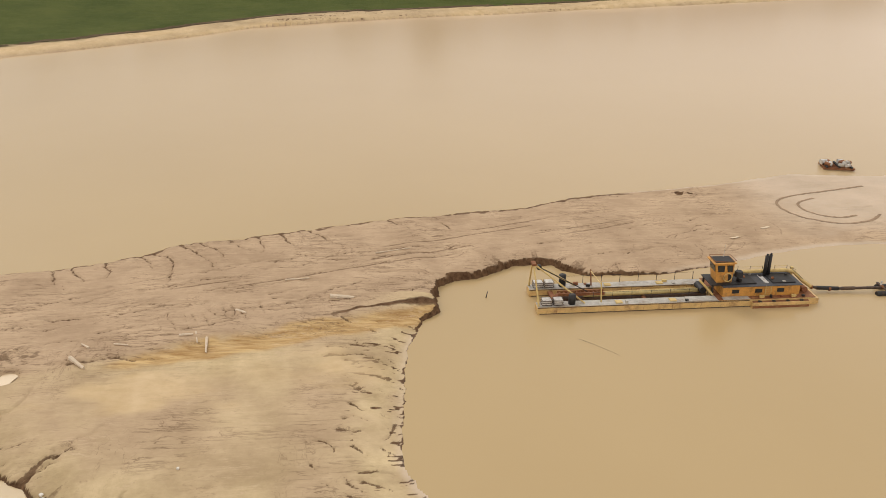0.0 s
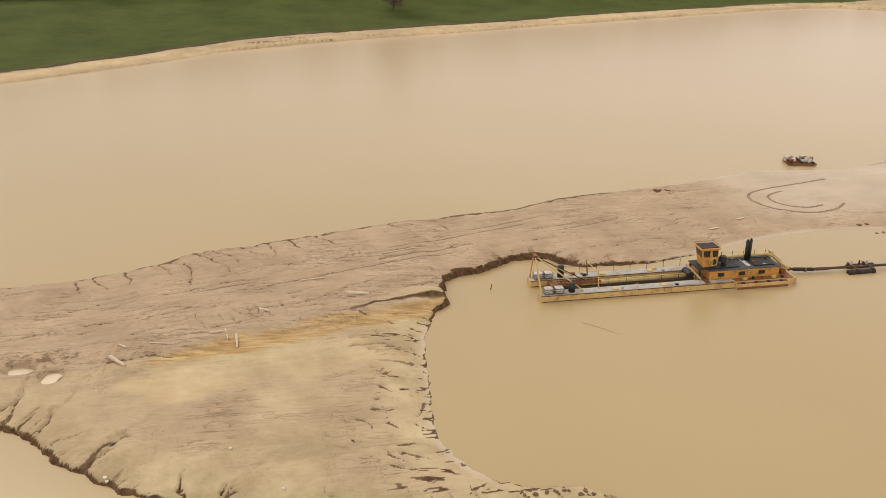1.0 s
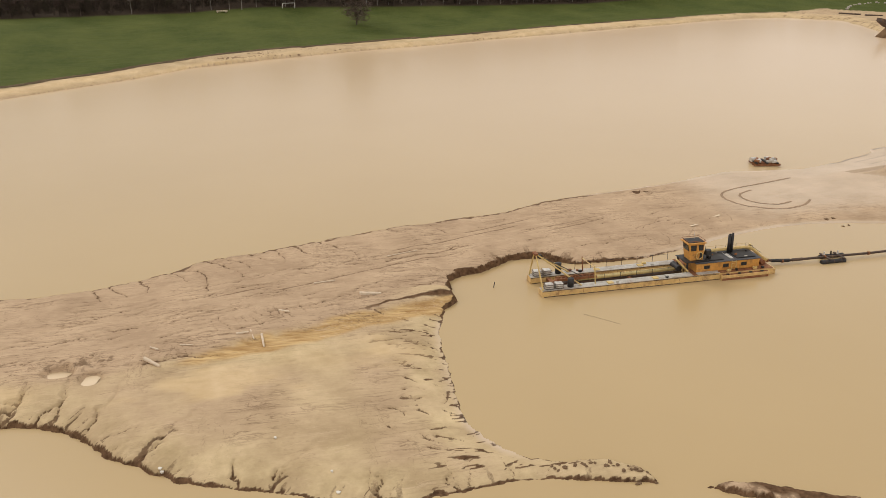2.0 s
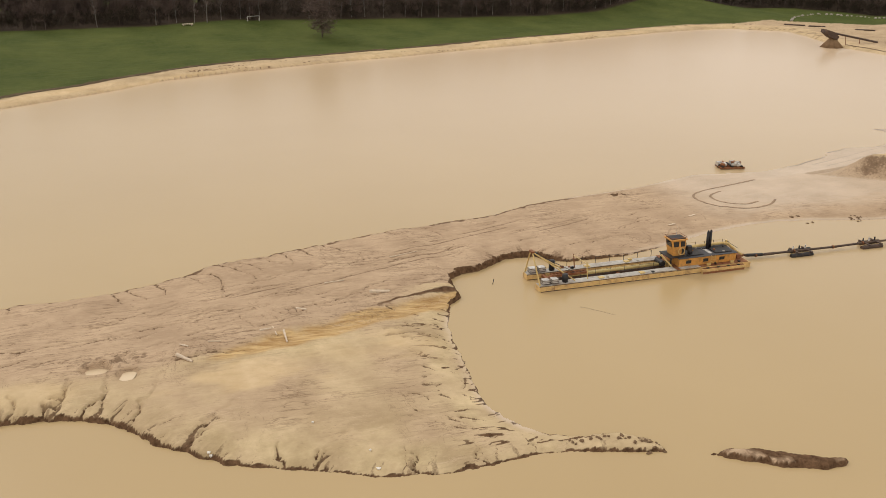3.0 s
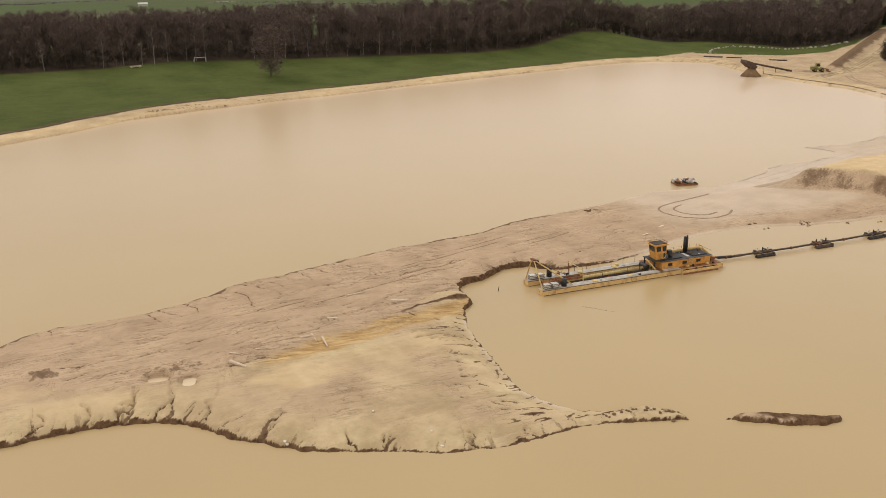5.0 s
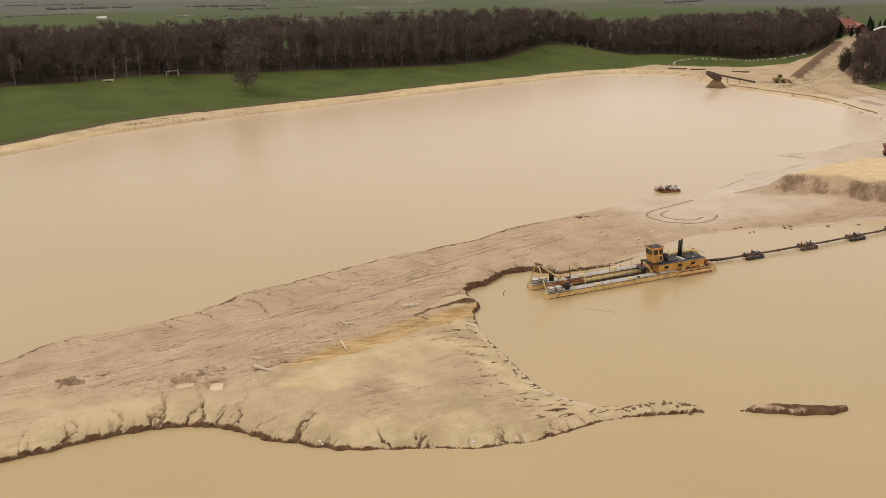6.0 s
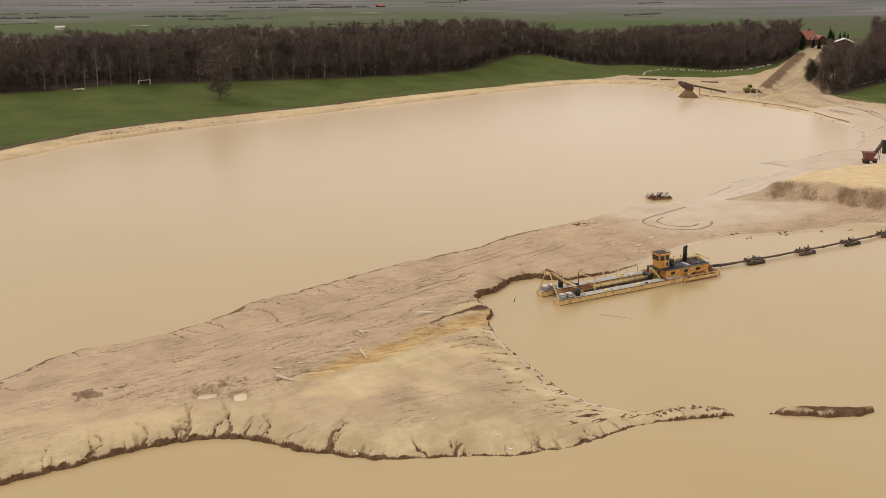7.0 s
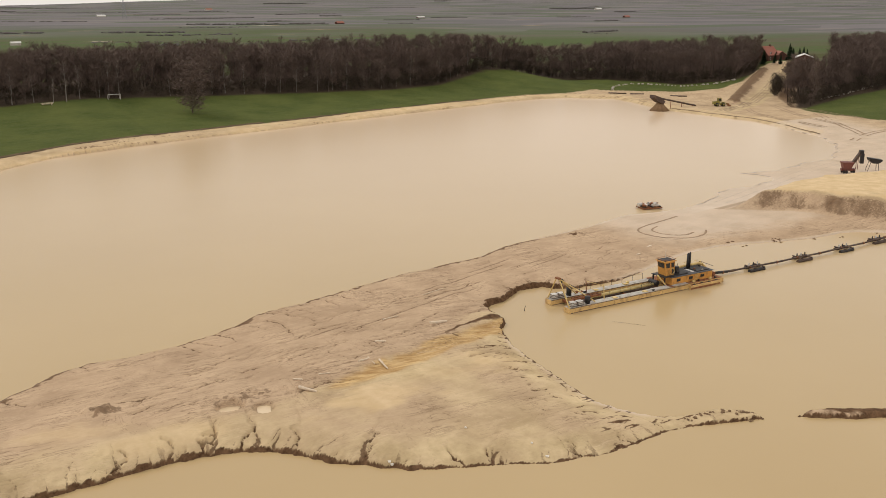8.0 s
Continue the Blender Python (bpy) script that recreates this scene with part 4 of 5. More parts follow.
    for x, t in ((28.1, 4.85), (28.55, 4.95)):
        s = part("exhaust_stack", rod((x, 3.4, 2.28), (x, 3.4, t), 0.2, None, 14), DARK, d, "black exhaust stack", True)
        part("exhaust_cap", rod((x, 3.4, t + 0.01), (x + 0.08, 3.4, t + 0.22), 0.13, None, 10), DARK, s)
    part("roof_rail", chain([(23.6, 4.3, 3.1), (31.3, 4.3, 3.1)], 0.02, 6), CREAM, d)
    for k in range(6):
        part("roof_post", rod((23.6 + 1.54 * k, 4.3, 2.28), (23.6 + 1.54 * k, 4.3, 3.2), 0.03, None, 6), DARK, d)
    part("discharge_pipe", chain([(24.6, 3.95, 2.62), (30.9, 3.95, 2.68), (32.0, 3.8, 2.5), (33.2, 3.5, 1.35), (34.2, 3.3, 0.7)], 0.22, 12), CREAM, d, "cream discharge pipe")
    # wheelhouse on its platform
    part("platform", box(20.6, 1.1, 2.29, 24.0, 4.2, 2.39, 0.02), DARK, d, "dark wheelhouse platform")
    for px_, py_ in ((20.8, 1.3), (20.8, 4.0)):
        part("platform_post", box(px_, py_ - 0.1, 0.955, px_ + 0.2, py_ + 0.1, 2.285), DARK, d)
    cab = part("wheelhouse", prism([(21.5, 2.395), (23.3, 2.395), (23.4, 3.5), (23.4, 4.75), (21.1, 4.75)], 1.7, 3.5), ORANGE, d, "orange wheelhouse with sloping front")
    part("cab_roof", box(20.85, 1.5, 4.755, 23.6, 3.7, 4.90, 0.04), ORANGE, cab)
    part("roof_rack", chain([(20.95, 1.6, 5.15), (23.5, 1.6, 5.15), (23.5, 3.6, 5.15), (20.95, 3.6, 5.15), (20.95, 1.6, 5.15)], 0.03, 6), RUST, cab)
    part("roof_tray", box(21.1, 1.75, 4.905, 23.4, 3.5, 4.98, 0.02), DARK, cab)
    for x0, x1 in ((21.35, 22.25), (22.5, 23.25)):
        w = part("cab_window", prism([(x0, 4.55), (x1, 4.55), (x1, 3.75), (x0 + 0.15, 3.75)], 1.655, 1.695), GLASS, cab, "dark cab window")
    part("front_window", prism([(21.10, 4.55), (21.26, 3.75), (21.20, 3.75), (21.04, 4.55)], 1.9, 3.3), GLASS, cab)
    part("cab_door", box(22.4, 1.66, 2.42, 23.2, 1.694, 3.6, 0.01), ORANGE, cab)
    ring = bmesh.new()
    for k in range(20):
        a, b = math.tau * k / 20, math.tau * (k + 1) / 20
        rod((22.75 + 0.50 * math.cos(a), 1.62, 3.05 + 0.50 * math.sin(a)), (22.75 + 0.50 * math.cos(b), 1.62, 3.05 + 0.50 * math.sin(b)), 0.06, None, 6, ring)
    part("round_emblem", ring, CREAM, cab, "cream ring emblem")
    part("door_panel", box(22.78, 1.64, 2.5, 23.2, 1.658, 3.5, 0.01), DARK, cab, "dark lower door panel")
    part("antenna", rod((22.6, 3.2, 4.98), (22.65, 3.2, 6.5), 0.03, 0.015, 6), WHITE, cab)
    part("air_filter", rod((24.3, 2.2, 2.28), (24.3, 2.2, 3.1), 0.18, None, 10), DARK, d)
    part("air_cap", rod((24.3, 2.2, 2.95), (24.3, 2.2, 3.55), 0.55, 0.42, 16), DARK, d)
    for k in range(7):
        x, y = 24.2 + k * 1.05, rc.uniform(1.0, 4.0)
        part("roof_fitting", box(x, y, 2.284, x + rc.uniform(0.15, 0.4), y + rc.uniform(0.15, 0.4), 2.4 + rc.uniform(0.05, 0.4), 0.03), (DARK, RUST, DECK)[k % 3], room)
    for k in range(6):
        x = 25.0 + k * 1.3
        part("deck_clutter", box(x, 0.1, 0.955, x + rc.uniform(0.2, 0.6), 0.42, 1.0 + rc.uniform(0.05, 0.35), 0.03), (RUST, CREAM, DARK)[k % 3], d)
    part("stern_winch", rod((32.3, 1.2, 1.3), (32.3, 2.6, 1.3), 0.35, None, 12), RUST, d)
    part("stern_post", box(31.7, 4.0, 0.955, 32.0, 4.3, 3.0, 0.03), CREAM, d)
    part("stern_rail", chain([(31.6, 0.9, 2.9), (31.6, 4.2, 3.0), (32.4, 4.2, 2.6)], 0.03, 6), DARK, d)
    return d


dredger()


# bare trees, as arrays of corners and triangles
def bare_tree(seed, tall, wide, twigs=150, low=0.22, broad=1.0, limbs=20, hang=-0.15):
    """Wood and twigs of a leafless tree: two lists of corners and triangles."""
    rnd = random.Random(seed)
    wood, wt, fine, ft = [], [], [], []

    def stick(a, b, r0, r1, sides, v, f):
        a, b = Vector(a), Vector(b)
        way = (b - a).normalized()
        u = way.orthogonal().normalized()
        w = way.cross(u)
        base = len(v)
        for p, r in ((a, r0), (b, r1)):
            for k in range(sides):
                t = math.tau * k / sides
                v.append(tuple(p + u * (r * math.cos(t)) + w * (r * math.sin(t))))
        for k in range(sides):
            j = (k + 1) % sides
            f.append((base + k, base + j, base + sides + j))
            f.append((base + k, base + sides + j, base + sides + k))

    p, lean = Vector((0, 0, -0.3)), Vector((rnd.uniform(-0.05, 0.05), rnd.uniform(-0.05, 0.05), 0))
    spine = [p]
    for k in range(5):
        p = p + Vector((lean.x + rnd.uniform(-0.05, 0.05), lean.y + rnd.uniform(-0.05, 0.05), 1)) * (tall * 0.19)
        spine.append(p)
    r = tall * 0.013
    for k in range(5):
        stick(spine[k], spine[k + 1], r * (1 - 0.18 * k), r * (1 - 0.18 * (k + 1)), 5, wood, wt)
    tips = []
    for k in range(limbs):
        t = rnd.uniform(low, 0.98)
        i = min(4, int(t * 5))
        a = spine[i].lerp(spine[i + 1], t * 5 - i)
        ang = k * 2.4 + rnd.uniform(-0.5, 0.5)
        reach = wide * (1.05 - 0.6 * abs(t - 0.5)) * rnd.uniform(0.55, 1.0)
        b = a + Vector((math.cos(ang) * reach, math.sin(ang) * reach, reach * rnd.uniform(0.55, 1.3)))
        stick(a, b, r * 0.30, r * 0.08, 3, wood, wt)
        tips.append((a, b))
    for k in range(twigs):
        a, b = rnd.choice(tips)
        s = a.lerp(b, rnd.uniform(0.25, 1.0))
        out = Vector((rnd.uniform(-1, 1), rnd.uniform(-1, 1), rnd.uniform(hang, 1.1 + hang * 0.6))).normalized() * rnd.uniform(1.0, 2.8) * max(0.55, tall / 16)
        s = s + Vector((rnd.uniform(-1, 1), rnd.uniform(-1, 1), rnd.uniform(-1, 1))) * (0.24 * wide)
        e = s + out
        side = out.orthogonal().normalized() * rnd.uniform(0.03, 0.06) * broad
        base = len(fine)
        m = s.lerp(e, 0.5) + Vector((rnd.uniform(-0.2, 0.2), rnd.uniform(-0.2, 0.2), rnd.uniform(0, 0.25)))
        fine += [tuple(s - side), tuple(s + side), tuple(m), tuple(e)]
        ft += [(base, base + 1, base + 2), (base + 1, base + 3, base + 2)]
    return (np.array(wood), np.array(wt)), (np.array(fine), np.array(ft))


def soup(name, pieces, material, smooth=False):
    """One mesh out of many (corners, triangles) pieces."""
    n, vs, fs = 0, [], []
    for v, f in pieces:
        vs.append(v)
        fs.append(f + n)
        n += len(v)
    v, f = np.concatenate(vs).astype(np.float32), np.concatenate(fs).astype(np.int32)
    me = bpy.data.meshes.new(name)
    me.vertices.add(len(v))
    me.vertices.foreach_set("co", v.ravel())
    me.loops.add(f.size)
    me.loops.foreach_set("vertex_index", f.ravel())
    me.polygons.add(len(f))
    me.polygons.foreach_set("loop_start", np.arange(0, f.size, 3, dtype=np.int32))
    me.update(calc_edges=True)
    me.materials.append(material)
    return me


BARK = mat("dark_bark", (0.085, 0.065, 0.054), 0.9, 0, 0.3, 1.5, 0.3, 9, island=0.45)
TWIG = mat("brown_twigs", (0.130, 0.095, 0.080), 0.9, 0, 0.3, 0.08, 0.0, 1.2, island=0.2)
BIRCH = mat("birch_bark", (0.21, 0.185, 0.16), 0.8, 0, 0.3, 2.5, 0.2, 9, (0.05, 0.04, 0.035), 1.6, 0.8)
SCRUB = mat("dark_undergrowth", (0.06, 0.045, 0.034), 0.95, 0, 0.4, 0.8, 0.3, 6, (0.03, 0.04, 0.014), 0.3, 0.6, island=0.5)


SPRAY = mat("pale_brown_twigs", (0.135, 0.10, 0.085), 0.9, 0, 0.3, 0.3, 0.0, 3, island=0.4)


def wood_stuff(name, poly, count, seed, label, edge_from):
    rnd = random.Random(seed)
    kinds = [bare_tree(seed * 10 + k, 18, 3.8, 430, 0.12, 0.62, 8, 0.25) for k in range(8)]
    shrubs = [bare_tree(seed * 10 + 50 + k, 7, 3.0, 170, 0.05, 1.3, 20, 0.2) for k in range(3)]
    xs, ys = [p[0] for p in poly], [p[1] for p in poly]
    wood, fine, low = [], [], []
    spots = np.random.RandomState(seed).uniform((min(xs), min(ys)), (max(xs), max(ys)), (count * 4, 2))
    spots = spots[away(spots[:, 0], spots[:, 1], poly)[1]][:count]
    for x, y in spots.tolist():
        # low growth before the open shed, none under it
        ahead, aside = (x - 398) * 0.78 + (y - 274) * 0.62, abs((y - 274) * 0.78 - (x - 398) * 0.62)
        if -12 < ahead < 10 and aside < 12:
            continue
        (v, f), (tv, tf) = rnd.choice(kinds)
        a, s = rnd.uniform(0, math.tau), rnd.uniform(0.80, 1.03) * (0.40 if -120 < ahead < 0 and aside < 13 else 1.0)
        m = np.array([[math.cos(a) * s, -math.sin(a) * s, 0], [math.sin(a) * s, math.cos(a) * s, 0], [0, 0, s * rnd.uniform(0.92, 1.05)]])
        o = np.array([x, y, height(x, y)])
        wood.append((v @ m.T + o, f))
        fine.append((tv @ m.T + o, tf))
    for (ax, ay), (bx, by) in zip(poly[:-1], poly[1:]):
        if not edge_from(ax, ay):
            continue
        run = math.hypot(bx - ax, by - ay)
        for k in range(int(run / 0.9)):
            t = (k + rnd.random()) / (run / 0.9)
            x, y = ax + (bx - ax) * t + rnd.uniform(-1.5, 1.5), ay + (by - ay) * t + rnd.uniform(0, 6)
            v, f = rnd.choice(shrubs)[1]
            a, s = rnd.uniform(0, math.tau), rnd.uniform(0.4, 0.95)
            m = np.array([[math.cos(a) * s, -math.sin(a) * s, 0], [math.sin(a) * s, math.cos(a) * s, 0], [0, 0, s]])
            low.append((v @ m.T + np.array([x, y, height(x, y)]), f))
    ob = tagged(new(name), label, "forest", kind="stuff")
    for nm, some, material in (("trunks", wood, BARK), ("twigs", fine, TWIG), ("undergrowth", low, SCRUB)):
        if some:
            p = new(nm, soup(nm, some, material))
            p.parent = ob
            tagged(p, kind="stuff")
    return ob


wood_stuff("forest", WOOD_MAIN, 1650, 3, "leafless brown deciduous forest behind the meadow", lambda ax, ay: ay < 345 and ax > -230)
wood_stuff("thicket", WOOD_EAST, 700, 5, "dense leafless brown thicket beside the dirt road", lambda ax, ay: ay < 232)


def tree_thing(name, place, tall, wide, bark, label, seed, group="", twigs=260, low=0.22, broad=1.0, limbs=20, hang=-0.15):
    (v, f), (tv, tf) = bare_tree(seed, tall, wide, twigs, low, broad, limbs, hang)
    ob = thing(name, place, label, "tree", group)
    for nm, data, material in (("trunk", (v, f), bark), ("crown", (tv, tf), SPRAY)):
        p = new(nm, soup(nm, [data], material))
        p.parent = ob
    return ob


tree_thing("meadow_tree", (14.5, 258, height(14.5, 258)), 19, 8.2, BARK, "bare spreading tree alone on the green meadow", 77, "", 2600, 0.06, 0.26, 44, -0.5)
first = tree_thing("birch_tree", (-28, 284, height(-28, 284)), 17, 2.6, BIRCH, "slender bare birch with pale bark at the forest edge", 81, "birches at the forest edge", 150)
rb = random.Random(8)
for bx, by in ((-48, 282), (-40, 284), (-22, 290), (-14, 292), (-6, 293), (24, 293), (34, 295), (40, 296), (58, 295), (66, 297), (74, 297), (101, 300), (140, 308), (171, 320), (190, 333), (222, 341), (-70, 279), (-33, 283), (-10, 293), (15, 293), (29, 294), (48, 294), (85, 298), (93, 299), (110, 301), (121, 303), (131, 306), (152, 311), (160, 314), (180, 327), (200, 338), (212, 342)):
    copy_thing(first, pose(bx, by, height(bx, by), rb.uniform(-4, 4), rb.uniform(-4, 4), rb.uniform(0, 360)) @ Matrix.Scale(rb.uniform(0.6, 1.0), 4))

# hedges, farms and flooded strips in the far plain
# hedge colour lightened and greyed to carry the haze of distance
HEDGE = mat("hazy_hedge", (0.135, 0.125, 0.12), 0.95, 0, 0.4, 0.08, 0.6, 0.6, (0.06, 0.045, 0.035), 0.02, 0.6, 1.0)


def hedge(x, y, run, deep, tall, turn, seed):
    rnd = random.Random(seed)
    n = max(8, int(run / 2.6))
    bm = bmesh.new()
    for k in range(n):
        if math.sin(k * 0.9 + seed) + math.sin(k * 0.37 + 2 * seed) < -0.9:
            continue
        for q in range(2):
            r = tall * rnd.uniform(0.12, 0.42)
            m = Matrix.Translation(((k / n - 0.5) * run + rnd.uniform(-4, 4), (q - 0.5) * deep * rnd.random(), r * 0.8)) @ Matrix.Diagonal((r * rnd.uniform(1.5, 3.4), r * rnd.uniform(0.8, 1.5), r * rnd.uniform(0.8, 1.3), 1))
            bmesh.ops.create_icosphere(bm, subdivisions=1, radius=1.0, matrix=m)
    for v in bm.verts:
        v.co += Vector((rnd.uniform(-1, 1), rnd.uniform(-1, 1), rnd.uniform(-1, 1))) * tall * 0.09
    me = bpy.data.meshes.new("hedgerow")
    bm.to_mesh(me)
    bm.free()
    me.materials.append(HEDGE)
    ob = tagged(new("hedgerow", me), "dark leafless hedgerow between the distant fields", "hedge", "far hedgerows", "stuff")
    ob.matrix_basis = pose(x, y, height(x, y) - 0.3, 0, 0, turn)


rh = random.Random(12)
for k in range(46):
    t = k / 46
    y = 800 + 3200 * t**1.4
    x = rh.uniform(-0.25, 0.95) * y
    hedge(x, y, rh.uniform(30, 190) * (0.5 + y / 1800), rh.uniform(6, 40), rh.uniform(1.6, 4.2) * (0.8 + y / 4000), rh.uniform(-25, 30), 200 + k)

WALL = mat("farm_wall", (0.50, 0.46, 0.41), 0.85, 0, 0.15, 0.8, 0.1, 5, (0.25, 0.2, 0.16), 0.5, 0.5)
BRICKS = mat("brick_wall", (0.10, 0.05, 0.038), 0.9, 0, 0.25, 1.5, 0.2, 9)
TILES = mat("red_roof_tiles", (0.30, 0.105, 0.07), 0.8, 0, 0.2, 1.0, 0.3, 7, (0.14, 0.06, 0.04), 0.7, 0.5)
SHEET = mat("pale_sheet_roof", (0.62, 0.61, 0.58), 0.5, 0, 0.1, 0.8, 0.1, 5, (0.4, 0.36, 0.3), 0.6, 0.4)


def gable(x0, y0, x1, y1, z0, z1, over=0.4, thick=0.18, bm=None):
    bm = bm or bmesh.new()
    ym = (y0 + y1) / 2
    ya, yb = y0 - over, y1 + over
    drop = (z1 - z0) / (ym - y0) * over
    outline = [(ya, z0 - drop), (ym, z1), (yb, z0 - drop), (yb, z0 - drop + thick), (ym, z1 + thick), (ya, z0 - drop + thick)]
    one = [bm.verts.new((x0 - over, y, z)) for y, z in outline]
    two = [bm.verts.new((x1 + over, y, z)) for y, z in outline]
    for quad in ((0, 1, 4, 5), (1, 2, 3, 4)):
        bm.faces.new([one[i] for i in quad])
        bm.faces.new([two[i] for i in quad[::-1]])
    for k in range(6):
        j = (k + 1) % 6
        bm.faces.new((one[k], two[k], two[j], one[j]))
    return bm


def gable_walls(x0, y0, x1, y1, z0, z1, bm=None):
    """Four walls with two gables, closed below."""
    bm = bm or bmesh.new()
    ym = (y0 + y1) / 2
    prof = [(y0, -0.5), (y1, -0.5), (y1, z0), (ym, z1 - 0.03), (y0, z0)]
    one, two = [bm.verts.new((x0, y, z)) for y, z in prof], [bm.verts.new((x1, y, z)) for y, z in prof]
    bm.faces.new(one)
    bm.faces.new(two[::-1])
    for k in range(5):
        j = (k + 1) % 5
        bm.faces.new((one[k], two[k], two[j], one[j]))
    return bm


def building(name, x, y, turn, length, deep, eaves, ridge, wall, roof, label, rows=0, z=None):
    b = thing(name, (x, y, height(x, y) if z is None else z), label, "building", "", turn)
    w = part("wall", gable_walls(-length / 2, -deep / 2, length / 2, deep / 2, eaves, ridge), wall, b)
    part("roof", gable(-length / 2, -deep / 2, length / 2, deep / 2, eaves, ridge), roof, b)
    n = max(1, int(length / 4))
    for f in range(rows):
        for k in range(n):
            xx = -length / 2 + (k + 0.5) * length / n
            win = part("window", box(xx - 0.6, -deep / 2 - 0.06, 1.0 + 2.8 * f, xx + 0.6, -deep / 2 - 0.003, 2.3 + 2.8 * f, 0.02), SHEET, b)
            part("pane", box(xx - 0.5, -deep / 2 - 0.08, 1.1 + 2.8 * f, xx + 0.5, -deep / 2 - 0.062, 2.2 + 2.8 * f), GLASS, win)
    return b


farm = building("farmhouse", 402, 306, 10, 11, 8, 3.6, 8.0, BRICKS, TILES, "brick farmhouse with a steep red tiled roof among trees", 2)
part("chimney", box(2.0, -0.4, 7.2, 2.8, 0.4, 9.0, 0.05), BRICKS, farm)
building("barn", 436, 326, 60, 18, 9, 3.2, 6.5, BRICKS, TILES, "low brick barn with a dull red roof", 0)
farm.scale = (1.15, 1.15, 1.15)
shed = building("open_shed", 398, 274, 40, 14, 10, 3.2, 5.2, BRICKS, SHEET, "open shed with a pale sheet-metal roof beside the road", 0)
# black panel stands for the shade inside the shed's open front
part("doorway", box(-6.06, -2.2, 0, -6.005, 2.2, 2.9, 0.01), DARK, shed, "black panel painting the shaded inside of the shed")
for k, (x, y, tn, ln, rf, wl_) in enumerate(((18, 880, 10, 9, SHEET, WALL), (640, 1500, 20, 18, TILES, BRICKS), (-30, 2300, 30, 22, TILES, BRICKS), (420, 2600, 10, 24, SHEET, WALL), (1150, 2100, 0, 22, SHEET, BRICKS),
                                        (1700, 1900, 15, 24, TILES, BRICKS), (-260, 2700, 5, 26, TILES, BRICKS), (900, 3200, 30, 30, TILES, WALL), (2100, 2500, 12, 30, SHEET, WALL))):
    building("farm_building", x, y, tn, ln, ln * 0.4, 2.4, 2.4 + ln * 0.13, wl_, rf, "distant farm building with a gabled roof in the plain", 0)


def conifer(x, y, tall, seed):
    rnd = random.Random(seed)
    ob = thing("conifer", (x, y, height(x, y)), "dark green conifer beside the farmhouse", "tree", "conifers by the farmhouse")
    part("trunk", rod((0, 0, -0.3), (0, 0, tall * 0.9), 0.18, 0.03, 7), BARK, ob)
    v, f = [], []
    for k in range(420):
        t = rnd.random() ** 0.8
        r = (1 - t) * tall * 0.24 + 0.15
        a = rnd.uniform(0, math.tau)
        p = Vector((0, 0, 0.6 + t * (tall - 0.6)))
        e = p + Vector((math.cos(a) * r, math.sin(a) * r, -r * 0.35))
        side = Vector((-math.sin(a), math.cos(a), 0)) * (0.12 + 0.25 * r)
        b = len(v)
        v += [tuple(p), tuple(e - side), tuple(e + side + Vector((0, 0, -0.15)))]
        f.append((b, b + 1, b + 2))
    c = new("crown", soup("crown", [(np.array(v), np.array(f))], NEEDLE))
    c.parent = ob


NEEDLE = mat("conifer_needles", (0.018, 0.030, 0.013), 0.9, 0, 0.4, 1, 0.2, 5, island=0.4)
for k, (x, y, h) in enumerate(((384, 280, 6), (418, 300, 9), (410, 292, 8), (414, 298, 11), (412, 283, 7), (425, 296, 9), (386, 286, 6), (380, 290, 8), (388, 296, 8), (416, 292, 8))):
    conifer(x, y, h, 300 + k)


def pylon(x, y, tall):
    ob = thing("power_pylon", (x, y, height(x, y)), "grey lattice power pylon in the distant plain", "pylon", "power pylons")
    foot = tall * 0.09
    for sx in (-1, 1):
        for sy in (-1, 1):
            part("leg", rod((sx * foot, sy * foot, -0.5), (sx * 0.6, sy * 0.6, tall), 0.35, 0.2, 5), PYLON, ob)
    for k in range(9):
        t0, t1 = k / 9, (k + 1) / 9
        w0, w1 = foot + (0.6 - foot) * t0, foot + (0.6 - foot) * t1
        for sy in (-1, 1):
            part("brace", rod((-w0, sy * w0, tall * t0), (w1, sy * w1, tall * t1), 0.16, None, 4), PYLON, ob)
    for zz, half in ((0.72, 9), (0.86, 7)):
        part("crossarm", box(-half, -0.4, tall * zz, half, 0.4, tall * zz + 0.8), PYLON, ob)


PYLON = mat("grey_galvanised_steel", (0.25, 0.26, 0.27), 0.6, 0.3, 0.2, 0.5, 0.0)
for x, y in ((-60, 1900), (420, 2300)):
    pylon(x, y, 52)
rw_ = random.Random(31)
PONDS = []
for k in range(26):
    y = rw_.uniform(900, 3600)
    x = rw_.uniform(0.0, 1.0) * y
    PONDS.append((x, y, rw_.uniform(30, 130) * y / 1500, rw_.uniform(6, 18) * y / 1500))
for x, y, ln, wd in PONDS:
    bm = bmesh.new()
    ring = [bm.verts.new((math.cos(a) * ln / 2 * rw_.uniform(0.7, 1), math.sin(a) * wd / 2 * rw_.uniform(0.7, 1), 0)) for a in [math.tau * q / 18 for q in range(18)]]
    bm.faces.new(ring)
    me = bpy.data.meshes.new("flooded_field")
    bm.to_mesh(me)
    bm.free()
    me.materials.append(WATER)
    ob = tagged(new("flooded_field", me), "pale strip of standing water in a distant field", "water", kind="structure")
    ob.matrix_basis = pose(x, y, height(x, y) + 0.35, 0, 0, rw_.uniform(0, 20))


